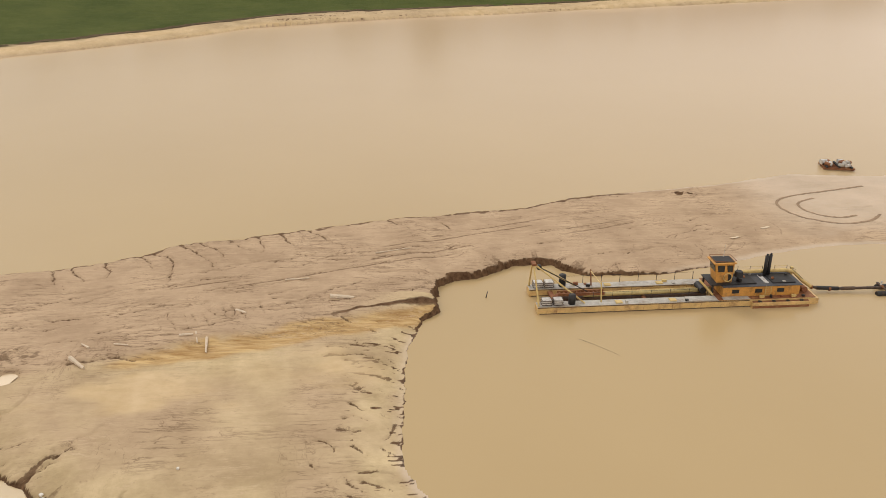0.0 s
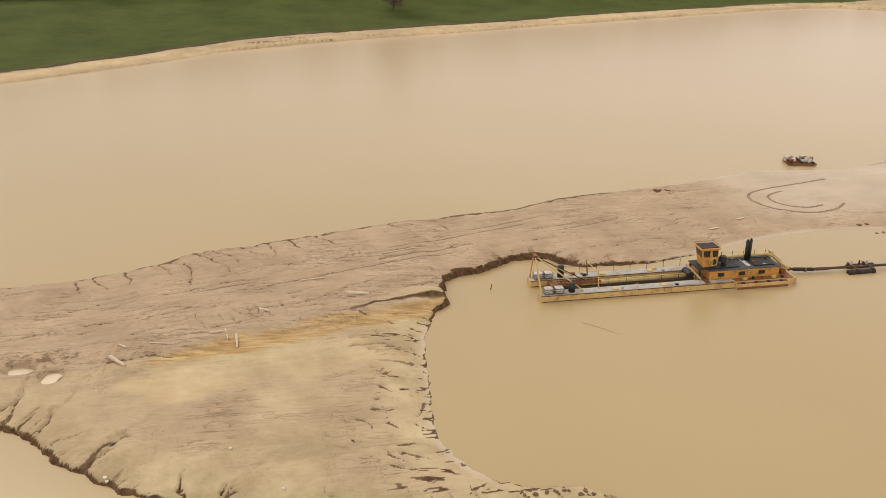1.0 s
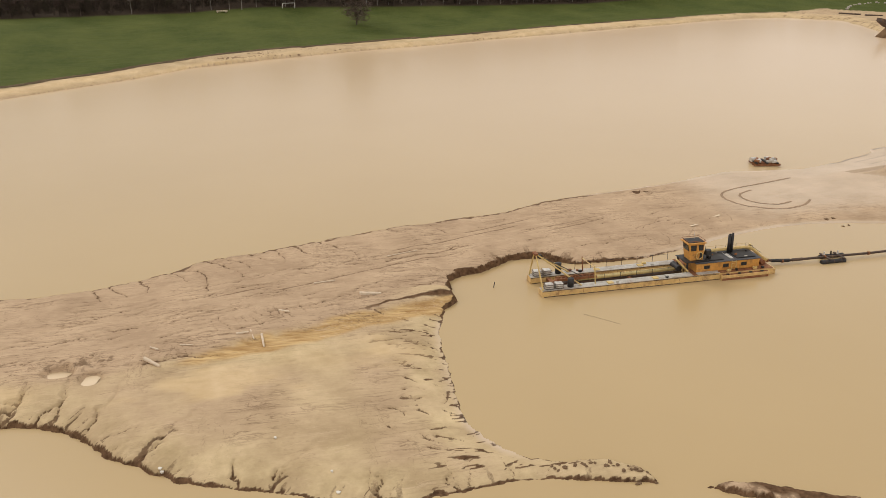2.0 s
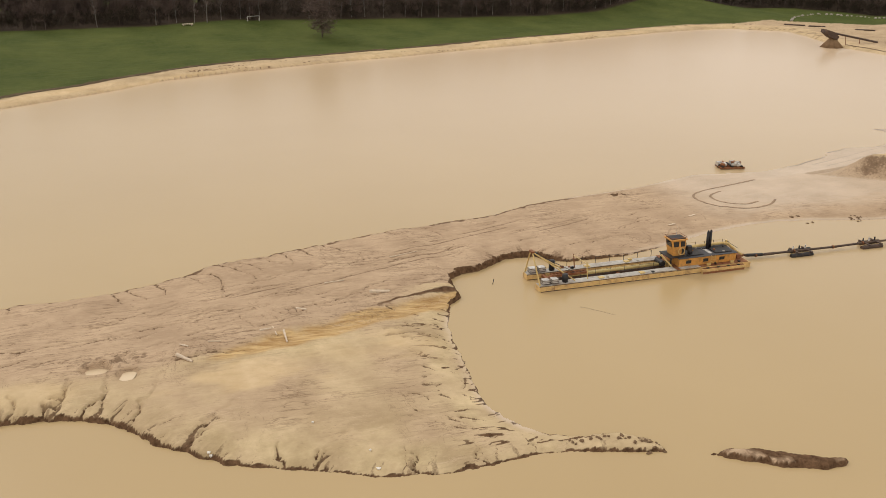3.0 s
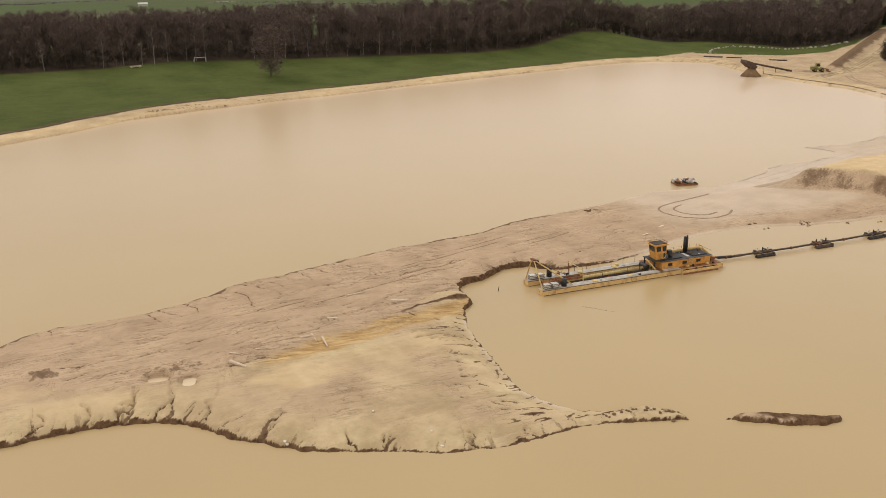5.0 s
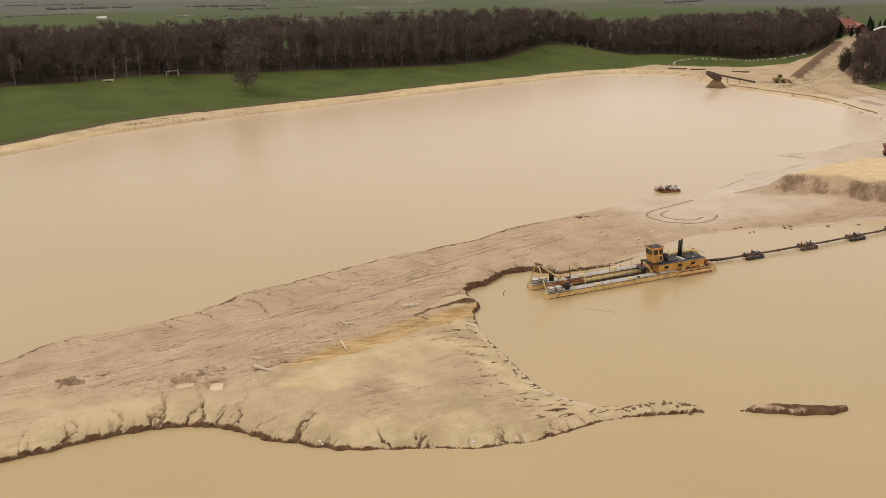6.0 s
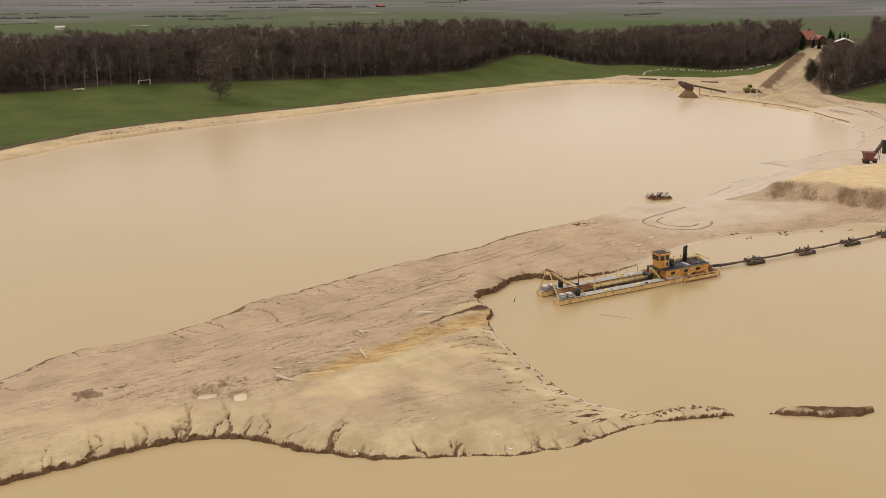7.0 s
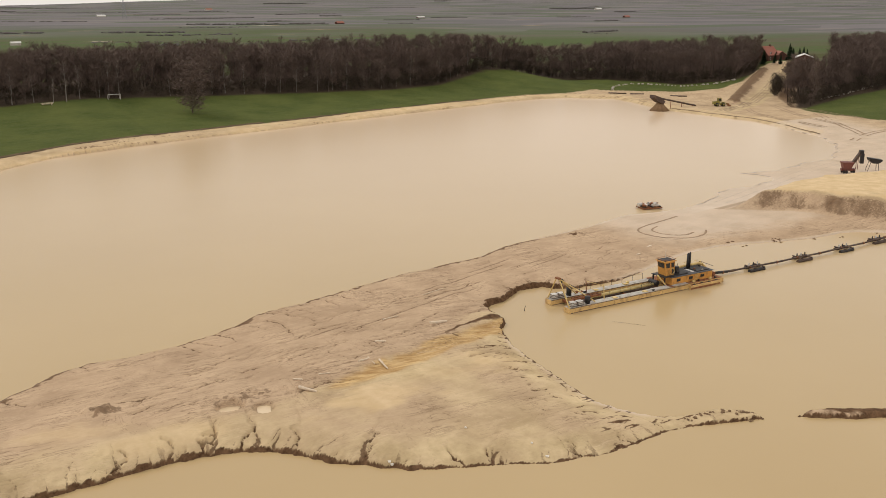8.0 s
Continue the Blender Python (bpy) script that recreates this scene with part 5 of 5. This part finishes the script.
# floating pipeline astern of the dredger
def pipeline():
    p = thing("floating_pipeline", (0, 0, 0), "dark steel dredge pipe carried over the water on small floats", "pipeline")
    run = [(34.3, 3.3, 0.62), (36.5, 3.0, 0.42), (43, 2.6, 0.55), (50, 2.5, 0.5), (55.5, 2.5, 0.58), (62, 2.6, 0.5), (68.6, 2.8, 0.58), (76, 3.2, 0.5), (83.6, 3.8, 0.55), (96, 5.2, 0.7), (112, 8, 1.1), (124, 12, 1.6)]
    for a, b in zip(run[:-1], run[1:]):
        seg = part("pipe_length", rod(a, b, 0.17, None, 14), PIPE, p, "", True)
        part("flange", rod(Vector(a) - (Vector(b) - Vector(a)).normalized() * 0.12, Vector(a) + (Vector(b) - Vector(a)).normalized() * 0.12, 0.26, None, 14), RUST, seg)
    part("rubber_hose", rod((34.9, 3.2, 0.54), (37.6, 2.95, 0.44), 0.24, None, 14), DARK, p, "black rubber hose", True)
    part("hose_clamp", rod((38.0, 2.94, 0.44), (39.6, 2.85, 0.47), 0.22, None, 14), PIPE, p)
    for k, (x, y) in enumerate(((44.2, 2.6), (57.0, 2.5), (69.6, 2.85), (81.0, 3.6))):
        for s in (-1, 1):
            f = part("float", rod((x - 1.9 + 0.5 * s, y + 0.95 * s, 0.16), (x + 1.9 + 0.5 * s, y + 0.95 * s, 0.16), 0.34, None, 14), DARK if k % 2 == 0 else PIPE, p, "dark cylindrical float")
            for q in (-1.2, 0.0, 1.2):
                part("float_band", rod((x + q - 0.08 + 0.5 * s, y + 0.95 * s, 0.16), (x + q + 0.08 + 0.5 * s, y + 0.95 * s, 0.16), 0.36, None, 14), PIPE, f)
        for q in (-1.1, 1.1):
            part("saddle", box(x + q - 0.15, y - 1.3, 0.5, x + q + 0.15, y + 1.3, 0.66, 0.03), PIPE, p)
        for q in range(3):
            part("bollard", rod((x - 1.2 + q * 1.1, y + 0.3, 0.7), (x - 1.2 + q * 1.1, y + 0.3, 1.25), 0.13, 0.1, 8), DARK if (k + q) % 2 else WHITE, p)
    return p


pipeline()


# scrap float stranded on the flats
def scrap_float():
    s = thing("scrap_raft", (63, 50, 0.0), "small raft of rusty pipes and drums stranded in shallows", "raft", "", -12)
    for k in range(4):
        part("beam", box(-2.6, -1.5 + k * 0.95, 0.1, 2.6, -1.2 + k * 0.95, 0.45, 0.04), RUST, s)
    for k in range(3):
        part("crosspiece", box(-2.2 + 2.0 * k, -1.7, 0.46, -1.9 + 2.0 * k, 1.8, 0.72, 0.03), DARK, s)
    rnd = random.Random(4)
    for k in range(11):
        x, y = rnd.uniform(-2.2, 2.2), rnd.uniform(-1.3, 1.5)
        a = rnd.uniform(0, math.tau)
        part("drum", rod((x, y, 0.85), (x + 0.9 * math.cos(a), y + 0.9 * math.sin(a), 0.95), 0.3, None, 12), (WHITE, RUST, DECK, RUST)[k % 4], s)
    part("white_bag", rod((-2.6, 0.6, 0.75), (-1.5, 0.9, 0.9), 0.5, 0.35, 12), WHITE, s)
    part("white_bag", rod((0.4, 1.2, 0.8), (1.2, 1.4, 0.9), 0.42, 0.3, 12), WHITE, s)


scrap_float()

# pale poles and boards left on the sand
WOODPALE = mat("bleached_wood", (0.62, 0.51, 0.38), 0.8, 0, 0.2, 3, 0.2, 12)


def board(name, a, b, wide, label):
    a, b = Vector((*a, height(*a) + 0.08)), Vector((*b, height(*b) + 0.08))
    mid = (a + b) / 2
    ob = tagged(new(name), label, "driftwood", "boards on the sand")
    ob.matrix_basis = Matrix.Translation(mid)
    part("timber", rod(a - mid, b - mid, wide * 0.8, wide * 0.5, 7), WOODPALE, ob)


for a, b, w in (((-23.2, 2.8), (-20.5, 2.6), 0.36), ((-48.2, -9.4), (-46.6, -11.0), 0.30), ((-35.7, -5.8), (-35.6, -8.0), 0.2), ((-33.3, 0.2), (-32.2, -0.8), 0.24), ((-38.5, -5.5), (-37.1, -5.4), 0.2),
                ((-46.9, -7.4), (-47.8, -6.5), 0.16), ((-44.6, -6.9), (-43.2, -7.2), 0.12), ((-36.9, -4.9), (-36.6, -6.4), 0.13), ((-17.5, 15.0), (-13.0, 16.4), 0.10), ((-28.4, 7.6), (-25.6, 8.0), 0.14)):
    board("timber_pole", a, b, w, "bleached timber pole lying on the wet sand")


def puddle(outline, z):
    bm = bmesh.new()
    cx, cy = sum(p[0] for p in outline) / len(outline), sum(p[1] for p in outline) / len(outline)
    bm.faces.new([bm.verts.new((x - cx, y - cy, 0)) for x, y in outline])
    me = bpy.data.meshes.new("puddle")
    bm.to_mesh(me)
    bm.free()
    me.materials.append(PUDDLE)
    ob = tagged(new("puddle", me), "rain puddle in muddy sand, painted pale like the reflected sky", "water", kind="structure")
    ob.matrix_basis = pose(cx, cy, z)


# pale base colour carries the sky reflected in the puddles
PUDDLE = mat("sky_pale_puddle", (0.66, 0.52, 0.34), 0.3, 0, 0.06, 0.5, 0.02)
puddle([(-58.1, -9.3), (-57.2, -8.9), (-55.4, -9.7), (-56.2, -10.7), (-57.1, -11.4), (-57.8, -10.5)], 1.53)
puddle([(-53.9, -10.6), (-52.4, -11.1), (-53.0, -13.0), (-54.5, -12.9)], 1.53)
puddle([(30.6, 19.0), (32.0, 19.5), (32.3, 19.2), (31.0, 18.8)], 0.70)
puddle([(36.3, 22.2), (37.9, 22.9), (38.1, 22.5), (36.8, 22.0)], 0.70)


# sand feeder with its cone of sand, loader, screening plant
def feeder():
    f = thing("sand_feeder", (206, 197, 0.0), "steel sand chute with conveyor above a cone of wet sand", "machine", "", 0)
    cone = bmesh.new()
    bmesh.ops.create_cone(cone, cap_ends=True, segments=28, radius1=5.2, radius2=0.5, depth=5.2, matrix=Matrix.Translation((0, 0, 2.2)))
    rnd = random.Random(2)
    for v in cone.verts:
        v.co += Vector((rnd.uniform(-0.5, 0.5), rnd.uniform(-0.5, 0.5), 0))
    part("sand_cone", cone, HEAP, f, "brown cone of wet sand", True)
    part("chute", prism([(-5.5, 8.4), (-1.0, 7.0), (2.0, 4.8), (1.0, 3.4), (-2.4, 4.6), (-5.8, 7.0)], -1.9, 1.9), PIPE, f, "brown steel chute")
    part("conveyor", rod((-1.0, 0, 6.6), (21, -5, 2.0), 0.45, None, 8), PIPE, f, "long inclined conveyor")
    for t in (0.3, 0.6, 0.9):
        part("trestle", rod((-1 + 22 * t, -5 * t, 6.6 - 4.6 * t), (-1 + 22 * t, -5 * t - 1, 0.6), 0.15, None, 6), RUST, f)
    f.scale = (0.85, 0.85, 0.85)


HEAP = mat("wet_sand_heap", (0.25, 0.165, 0.095), 0.9, 0, 0.25, 0.8, 0.6, 5, (0.2, 0.13, 0.08), 0.5, 0.5)
feeder()


def loader():
    l_ = thing("wheel_loader", (233, 187, height(233, 187)), "yellow and green wheel loader parked on the sandy shore", "vehicle", "", -25)
    tyre = bmesh.new()
    bmesh.ops.create_cone(tyre, cap_ends=True, segments=20, radius1=0.95, radius2=0.95, depth=0.75, matrix=Matrix.Rotation(radians(90), 4, "X"))
    bmesh.ops.bevel(tyre, geom=[e for e in tyre.edges if e.calc_face_angle(0) > 1], offset=0.14, segments=2, affect="EDGES")
    for k, (x, y) in enumerate(((-2.0, -1.2), (-2.0, 1.2), (1.6, -1.2), (1.6, 1.2))):
        w = part("wheel", tyre.copy(), DARK, l_, "black rubber wheel", True)
        w.location = (x, y, 0.95)
        part("rim", rod((0, -0.42, 0), (0, 0.42, 0), 0.5, None, 14), LIME, w)
    tyre.free()
    part("rear_body", prism([(-4.0, 1.1), (-4.0, 2.6), (-1.6, 2.9), (-0.6, 2.9), (-0.6, 1.0)], -1.1, 1.1), LIME, l_)
    part("front_frame", box(-0.6, -0.8, 0.9, 2.3, 0.8, 1.9, 0.08), LIME, l_)
    cab = part("cab", prism([(-1.6, 2.5), (0.3, 2.5), (0.5, 3.2), (0.1, 4.2), (-1.5, 4.2)], -0.9, 0.9), LIME, l_)
    part("cab_glass", prism([(-1.4, 3.0), (0.25, 3.0), (0.35, 3.3), (0.05, 4.0), (-1.35, 4.0)], -0.93, 0.93), GLASS, cab)
    part("cab_roof", box(-1.8, -1.05, 4.2, 0.4, 1.05, 4.4, 0.05), LIME, cab)
    for y in (-0.6, 0.6):
        part("lift_arm", chain([(1.0, y, 2.2), (3.2, y, 1.7), (4.4, y, 0.8)], 0.16, 8), LIME, l_)
    part("bucket", prism([(4.3, 0.25), (6.0, 0.2), (5.6, 0.5), (4.7, 0.7), (4.6, 1.6), (4.3, 1.5)], -1.6, 1.6), RUST, l_, "worn steel bucket")
    l_.scale = (0.82, 0.82, 0.82)


LIME = mat("yellow_green_paint", (0.20, 0.17, 0.03), 0.5, 0, 0.2, 1.5, 0.1, 9, (0.12, 0.08, 0.04), 0.8, 0.5)
RED = mat("red_machine_paint", (0.16, 0.048, 0.034), 0.55, 0, 0.25, 1.2, 0.1, 9, (0.13, 0.06, 0.04), 0.9, 0.6)
loader()


def screen_plant():
    z = height(143, 54)
    s = thing("screening_plant", (141, 54, z), "rust-red sand screening plant with a steep conveyor", "machine", "", -34)
    hop = bmesh.new()
    prism([(-3.4, 3.4), (1.4, 3.4), (0.6, 1.6), (-2.6, 1.6)], -1.7, 1.7, hop)
    part("hopper", hop, RED, s, "red feed hopper")
    part("hopper_rim", box(-3.6, -1.9, 3.4, 1.6, 1.9, 3.65, 0.05), RED, s)
    part("chassis", box(-3.4, -1.1, 0.9, 2.6, 1.1, 1.55, 0.06), RED, s)
    for x in (-2.4, -1.2, 1.9):
        for y in (-1.2, 1.2):
            part("wheel", rod((x, y - 0.2, 0.55), (x, y + 0.2, 0.55), 0.55, None, 14), DARK, s)
    part("conveyor", prism([(-0.4, 1.7), (0.6, 1.4), (4.9, 6.5), (4.2, 7.1)], -0.8, 0.8), PIPE, s, "steep dark conveyor")
    part("drive_head", box(3.9, -1.0, 6.3, 5.6, 1.0, 7.4, 0.08), DARK, s)
    part("discharge_chute", box(4.6, -0.8, 3.2, 6.0, 0.8, 6.3, 0.06), DARK, s, "dark hanging rubber chute")
    part("strut", rod((3.4, -0.9, 1.2), (3.4, -0.9, 4.8), 0.12, None, 6), RED, s)
    part("strut", rod((3.4, 0.9, 1.2), (3.4, 0.9, 4.8), 0.12, None, 6), RED, s)
    s.scale = (0.62, 0.66, 0.88)
    h = thing("feed_hopper", (150, 52.5, height(150, 52.5)), "dark steel hopper on thin legs beside the screening plant", "machine", "", -34)
    part("bin", prism([(-2.6, 4.6), (2.6, 3.9), (2.4, 3.3), (0.9, 2.6), (-0.9, 2.7), (-2.2, 3.7)], -1.3, 1.3), DARK, h)
    for x, y, x2 in ((-1.6, -1.1, -2.6), (-1.6, 1.1, -2.6), (1.2, -1.1, 1.4), (1.2, 1.1, 1.4)):
        part("leg", rod((x2, y, 0), (x, y, 3.2), 0.1, None, 6), DARK, h)
    h.scale = (0.75, 0.75, 0.85)


screen_plant()


# pipes by the shore, boulders along the track, goal and garden table
def pipe_stack(x, y, turn, n, run):
    s = thing("spare_pipes", (x, y, height(x, y)), "rusty spare dredge pipes lying on the sand", "pipe", "spare pipes on the sand", turn)
    for k in range(n):
        part("pipe", rod((-run / 2, k * 0.9, 0.22), (run / 2, k * 0.9 + 0.3, 0.22), 0.25, None, 12), PIPE, s, "", True)


pipe_stack(231, 254, -50, 2, 9)
pipe_stack(237, 246, -48, 2, 7)
pipe_stack(246, 226, -52, 2, 8)
STONE = mat("grey_boulder", (0.38, 0.34, 0.29), 0.9, 0, 0.3, 1.5, 0.5, 7)
rs = random.Random(41)
stones = []
for q in range(5):
    bm = bmesh.new()
    bmesh.ops.create_icosphere(bm, subdivisions=2, radius=1)
    for v in bm.verts:
        v.co *= 1 + 0.35 * noise.noise(v.co * 1.3 + Vector((q * 7, 0, 0)))
    me = bpy.data.meshes.new("boulder")
    bm.to_mesh(me)
    bm.free()
    me.materials.append(STONE)
    stones.append(me)
line = [(240, 268), (251, 280), (268, 286), (276, 268), (279, 256), (297, 252), (322, 258)]
line2 = [(286, 176), (312, 180), (340, 186), (370, 192)]
for some, gap in ((line, 2.4), (line2, 3.6)):
    for (ax, ay), (bx, by) in zip(some[:-1], some[1:]):
        run = math.hypot(bx - ax, by - ay)
        for k in range(int(run / gap)):
            t = (k + rs.random() * 0.6) / (run / gap)
            x, y, r = ax + (bx - ax) * t + rs.uniform(-0.5, 0.5), ay + (by - ay) * t + rs.uniform(-0.5, 0.5), rs.uniform(0.35, 0.75)
            ob = tagged(new("boulder", rs.choice(stones)), "rough pale boulder bordering the track", "stone", "boulders along the track")
            ob.matrix_basis = pose(x, y, height(x, y) + r * 0.3, 0, 0, rs.uniform(0, 360)) @ Matrix.Diagonal((r * rs.uniform(0.9, 1.5), r, r * 0.8, 1))
goal = thing("football_goal", (-9, 288, height(-9, 288)), "small white football goal at the edge of the meadow", "goal", "", 8)
part("crossbar", rod((-2.5, 0, 2.1), (2.5, 0, 2.1), 0.12, None, 8), WHITE, goal)
for s in (-2.5, 2.5):
    part("post", rod((s, 0, -0.1), (s, 0, 2.1), 0.12, None, 8), WHITE, goal)
    part("back_stay", rod((s, 0, 2.1), (s, 1.6, 0), 0.08, None, 8), WHITE, goal)
tb = thing("garden_table", (-36, 278, height(-36, 278)), "pale wooden table with benches on the grass", "table", "", 4)
part("tabletop", box(-2.2, -0.5, 0.72, 2.2, 0.5, 0.8, 0.02), WOODPALE, tb)
for s in (-1.6, 1.6):
    part("leg", box(s - 0.1, -0.4, -0.1, s + 0.1, 0.4, 0.72), WOODPALE, tb)
for s in (-1.0, 1.0):
    part("bench", box(-2.2, s - 0.2, 0.40, 2.2, s + 0.2, 0.46, 0.02), WOODPALE, tb)

# mooring cable and stake near the bow
cable = thing("mooring_cable", (0, 0, 0), "thin steel anchor cable sloping from the bow into the water", "cable")
part("wire", chain([(4.2, -7.0, 0.05), (6.6, -9.8, 0.0)], 0.011, 6), DARK, cable)
part("wire", chain([(3.2, -6.2, 0.1), (4.2, -7.0, 0.05)], 0.014, 6), DARK, cable)
buoy = thing("marker_stake", (-5.2, 4.8, -0.5), "small dark stake standing in the water", "stake")
part("stake", rod((0, 0, 0), (0.25, 0, 1.3), 0.07, 0.05, 6), DARK, buoy)


# crumbled lumps of mud and pale scraps near the water
MUDDY = mat("dark_mud_lump", (0.19, 0.125, 0.075), 0.95, 0, 0.35, 1.5, 0.6, 8)
WHITESTONE = mat("whitish_stone", (0.70, 0.66, 0.58), 0.8, 0, 0.1, 4, 0.2, 12)
lumps = []
for q in range(4):
    bm = bmesh.new()
    bmesh.ops.create_icosphere(bm, subdivisions=2, radius=1)
    for v in bm.verts:
        v.co *= 1 + 0.6 * noise.noise(v.co * 1.6 + Vector((q * 5, 3, 0)))
    me = bpy.data.meshes.new("mud_lump")
    bm.to_mesh(me)
    bm.free()
    me.materials.append(MUDDY)
    lumps.append(me)
rl = random.Random(61)
for x, y in ((64.4, 14.0), (64.7, 15.2), (64.3, 13.1), (54.3, 17.7), (55.3, 14.9), (-7.4, -37.1), (-6.8, -37.7), (-5.6, -38.2), (-5.0, -38.6), (-4.5, -39.5), (-11.3, -36.2), (-10.7, -36.6), (-4.5, -40.3), (-8.6, -36.8), (63.7, 14.3), (65.6, 14.3), (78.3, 9.5), (72.1, 11.3), (86.9, 7.9)):
    for k in range(3):
        px_, py_, r = x + rl.uniform(-0.9, 0.9), y + rl.uniform(-0.4, 0.4), rl.uniform(0.08, 0.2)
        ob = tagged(new("mud_lump", rl.choice(lumps)), "dark lump of wet mud at the water's edge", "mud", "mud lumps on the shore")
        ob.matrix_basis = pose(px_, py_, max(0.0, height(px_, py_)) + r * 0.25, 0, 0, rl.uniform(0, 360)) @ Matrix.Diagonal((r * rl.uniform(1.1, 2.0), r, r * 0.7, 1))
for x, y in [(-45.9, -28.3), (-42.6, -31.5), (-30.9, -35.4), (-30.4, -37.8), (-28.9, -37.8), (-32.0, -36.5), (-28.0, -38.5), (-35.6, -26.7), (-45.7, -28.6), (-31.1, -32.9)]:
    scrap = bmesh.new()
    w, t = rl.uniform(0.10, 0.22), rl.uniform(0, math.tau)
    top = [scrap.verts.new((math.cos(t + a) * w * rl.uniform(0.6, 1.3), math.sin(t + a) * w * rl.uniform(0.6, 1.3), 0.10 + rl.uniform(0, 0.06))) for a in (0, 1.2, 2.5, 3.7, 5.0)]
    foot = [scrap.verts.new((v.co.x * 0.8, v.co.y * 0.8, -0.05)) for v in top]
    scrap.faces.new(top)
    for k in range(5):
        scrap.faces.new((top[k], foot[k], foot[(k + 1) % 5], top[(k + 1) % 5]))
    bmesh.ops.recalc_face_normals(scrap, faces=scrap.faces)
    me = bpy.data.meshes.new("white_stone")
    scrap.to_mesh(me)
    scrap.free()
    me.materials.append(WHITESTONE)
    ob = tagged(new("white_stone", me), "small whitish stone lying on the sand slope", "stone", "white stones on the slope")
    ob.matrix_basis = pose(x, y, height(x, y))


# wheel tracks, torn edges and turf shade, pressed into the sand as narrow bands
TRACK = mat("damp_track_sand", (0.315, 0.222, 0.145), 0.92, 0, 0.35, 0.8, 0.5, 6, (0.36, 0.26, 0.17), 0.35, 0.7)
SHADED_SOIL = mat("shaded_turf_soil", (0.10, 0.072, 0.04), 0.95, 0, 0.4, 0.5, 0.5, 4, (0.22, 0.16, 0.09), 0.2, 0.6)

# scarp band, darker than the sand around it
SCARP = mat("dark_scarp_sand", (0.19, 0.13, 0.08), 0.95, 0, 0.4, 0.5, 0.5, 4, (0.36, 0.26, 0.17), 0.2, 0.7)


def ribbon(name, points, wide, label, material, pitch=0.6, seed=1, gaps=0.15, lift=0.04):
    rnd = random.Random(seed)
    pts = smooth(points, 3)
    fine = []
    for (ax, ay), (bx, by) in zip(pts[:-1], pts[1:]):
        n = max(1, int(math.hypot(bx - ax, by - ay) / pitch))
        fine += [(ax + (bx - ax) * q / n, ay + (by - ay) * q / n) for q in range(n)]
    fine.append(pts[-1])
    v, f, last, skip = [], [], False, 0
    for k, (x, y) in enumerate(fine):
        if skip == 0 and rnd.random() < gaps * 0.1:
            skip = rnd.randint(2, 6)
        if skip:
            skip -= 1
            last = False
            continue
        a, b = fine[max(0, k - 1)], fine[min(len(fine) - 1, k + 1)]
        ln = math.hypot(b[0] - a[0], b[1] - a[1]) or 1
        nx_, ny_ = -(b[1] - a[1]) / ln, (b[0] - a[0]) / ln
        w0, w1 = wide * rnd.uniform(0.3, 0.65), wide * rnd.uniform(0.3, 0.65)
        for s_ in (-w0, w1):
            qx, qy = x + nx_ * s_, y + ny_ * s_
            v.append((qx, qy, height(qx, qy) + lift))
        if last:
            m = len(v)
            f.append((m - 4, m - 2, m - 1, m - 3))
        last = True
    me = bpy.data.meshes.new(name)
    me.from_pydata(v, [], f)
    me.materials.append(material)
    tagged(new(name, me), label, "track", kind="structure")


def beside(points, off):
    """A line drawn at a distance beside another."""
    out = []
    for k, (x, y) in enumerate(points):
        a, b = points[max(0, k - 1)], points[min(len(points) - 1, k + 1)]
        ln = math.hypot(b[0] - a[0], b[1] - a[1])
        out.append((x - (b[1] - a[1]) / ln * off, y + (b[0] - a[0]) / ln * off))
    return out


for k, (line, w) in enumerate(((LOOP_OUTER, 0.42), (LOOP_INNER, 0.42))):
    ribbon("wheel_track", line, w, "dark horseshoe wheel track pressed into the wet flats", TRACK, 0.4, 3 + k, 0.1)
YARD = [[(226, 118), (238, 150), (256, 178)], [(216, 118), (224, 160), (242, 180)], [(243, 92), (252, 132), (258, 172)], [(226, 192), (248, 187), (268, 188)], [(228, 205), (224, 232), (208, 258)],
        [(212, 100), (228, 122), (250, 150)], [(196, 92), (214, 100), (240, 102)]]
for k, off in enumerate((-1.9, -0.4, 1.4, 2.8)):
    ribbon("wheel_track", beside(ROAD, off), 0.6, "brown wheel rut along the sandy dirt road", TRACK, 1.0, 11 + k, 0.35, 0.07)
for k, line in enumerate(YARD):
    for off in (-1.1, 1.1):
        ribbon("wheel_track", beside(line, off), 0.5, "brown wheel rut across the sandy yard", TRACK, 1.0, 21 + k, 0.5, 0.07)
ribbon("shore_scarp", beside(smooth(EAST[10:16], 2), -2.2), 0.6, "dark crumbling edge of the sandy shore", SCARP, 0.9, 51, 0.03, 0.14)
# turf edge with the shadow line under it painted in
ribbon("turf_edge", beside(FAR, -7.9), 1.9, "dark band of torn turf and painted shade above the bank", SHADED_SOIL, 0.9, 52, 0.25, 0.12)
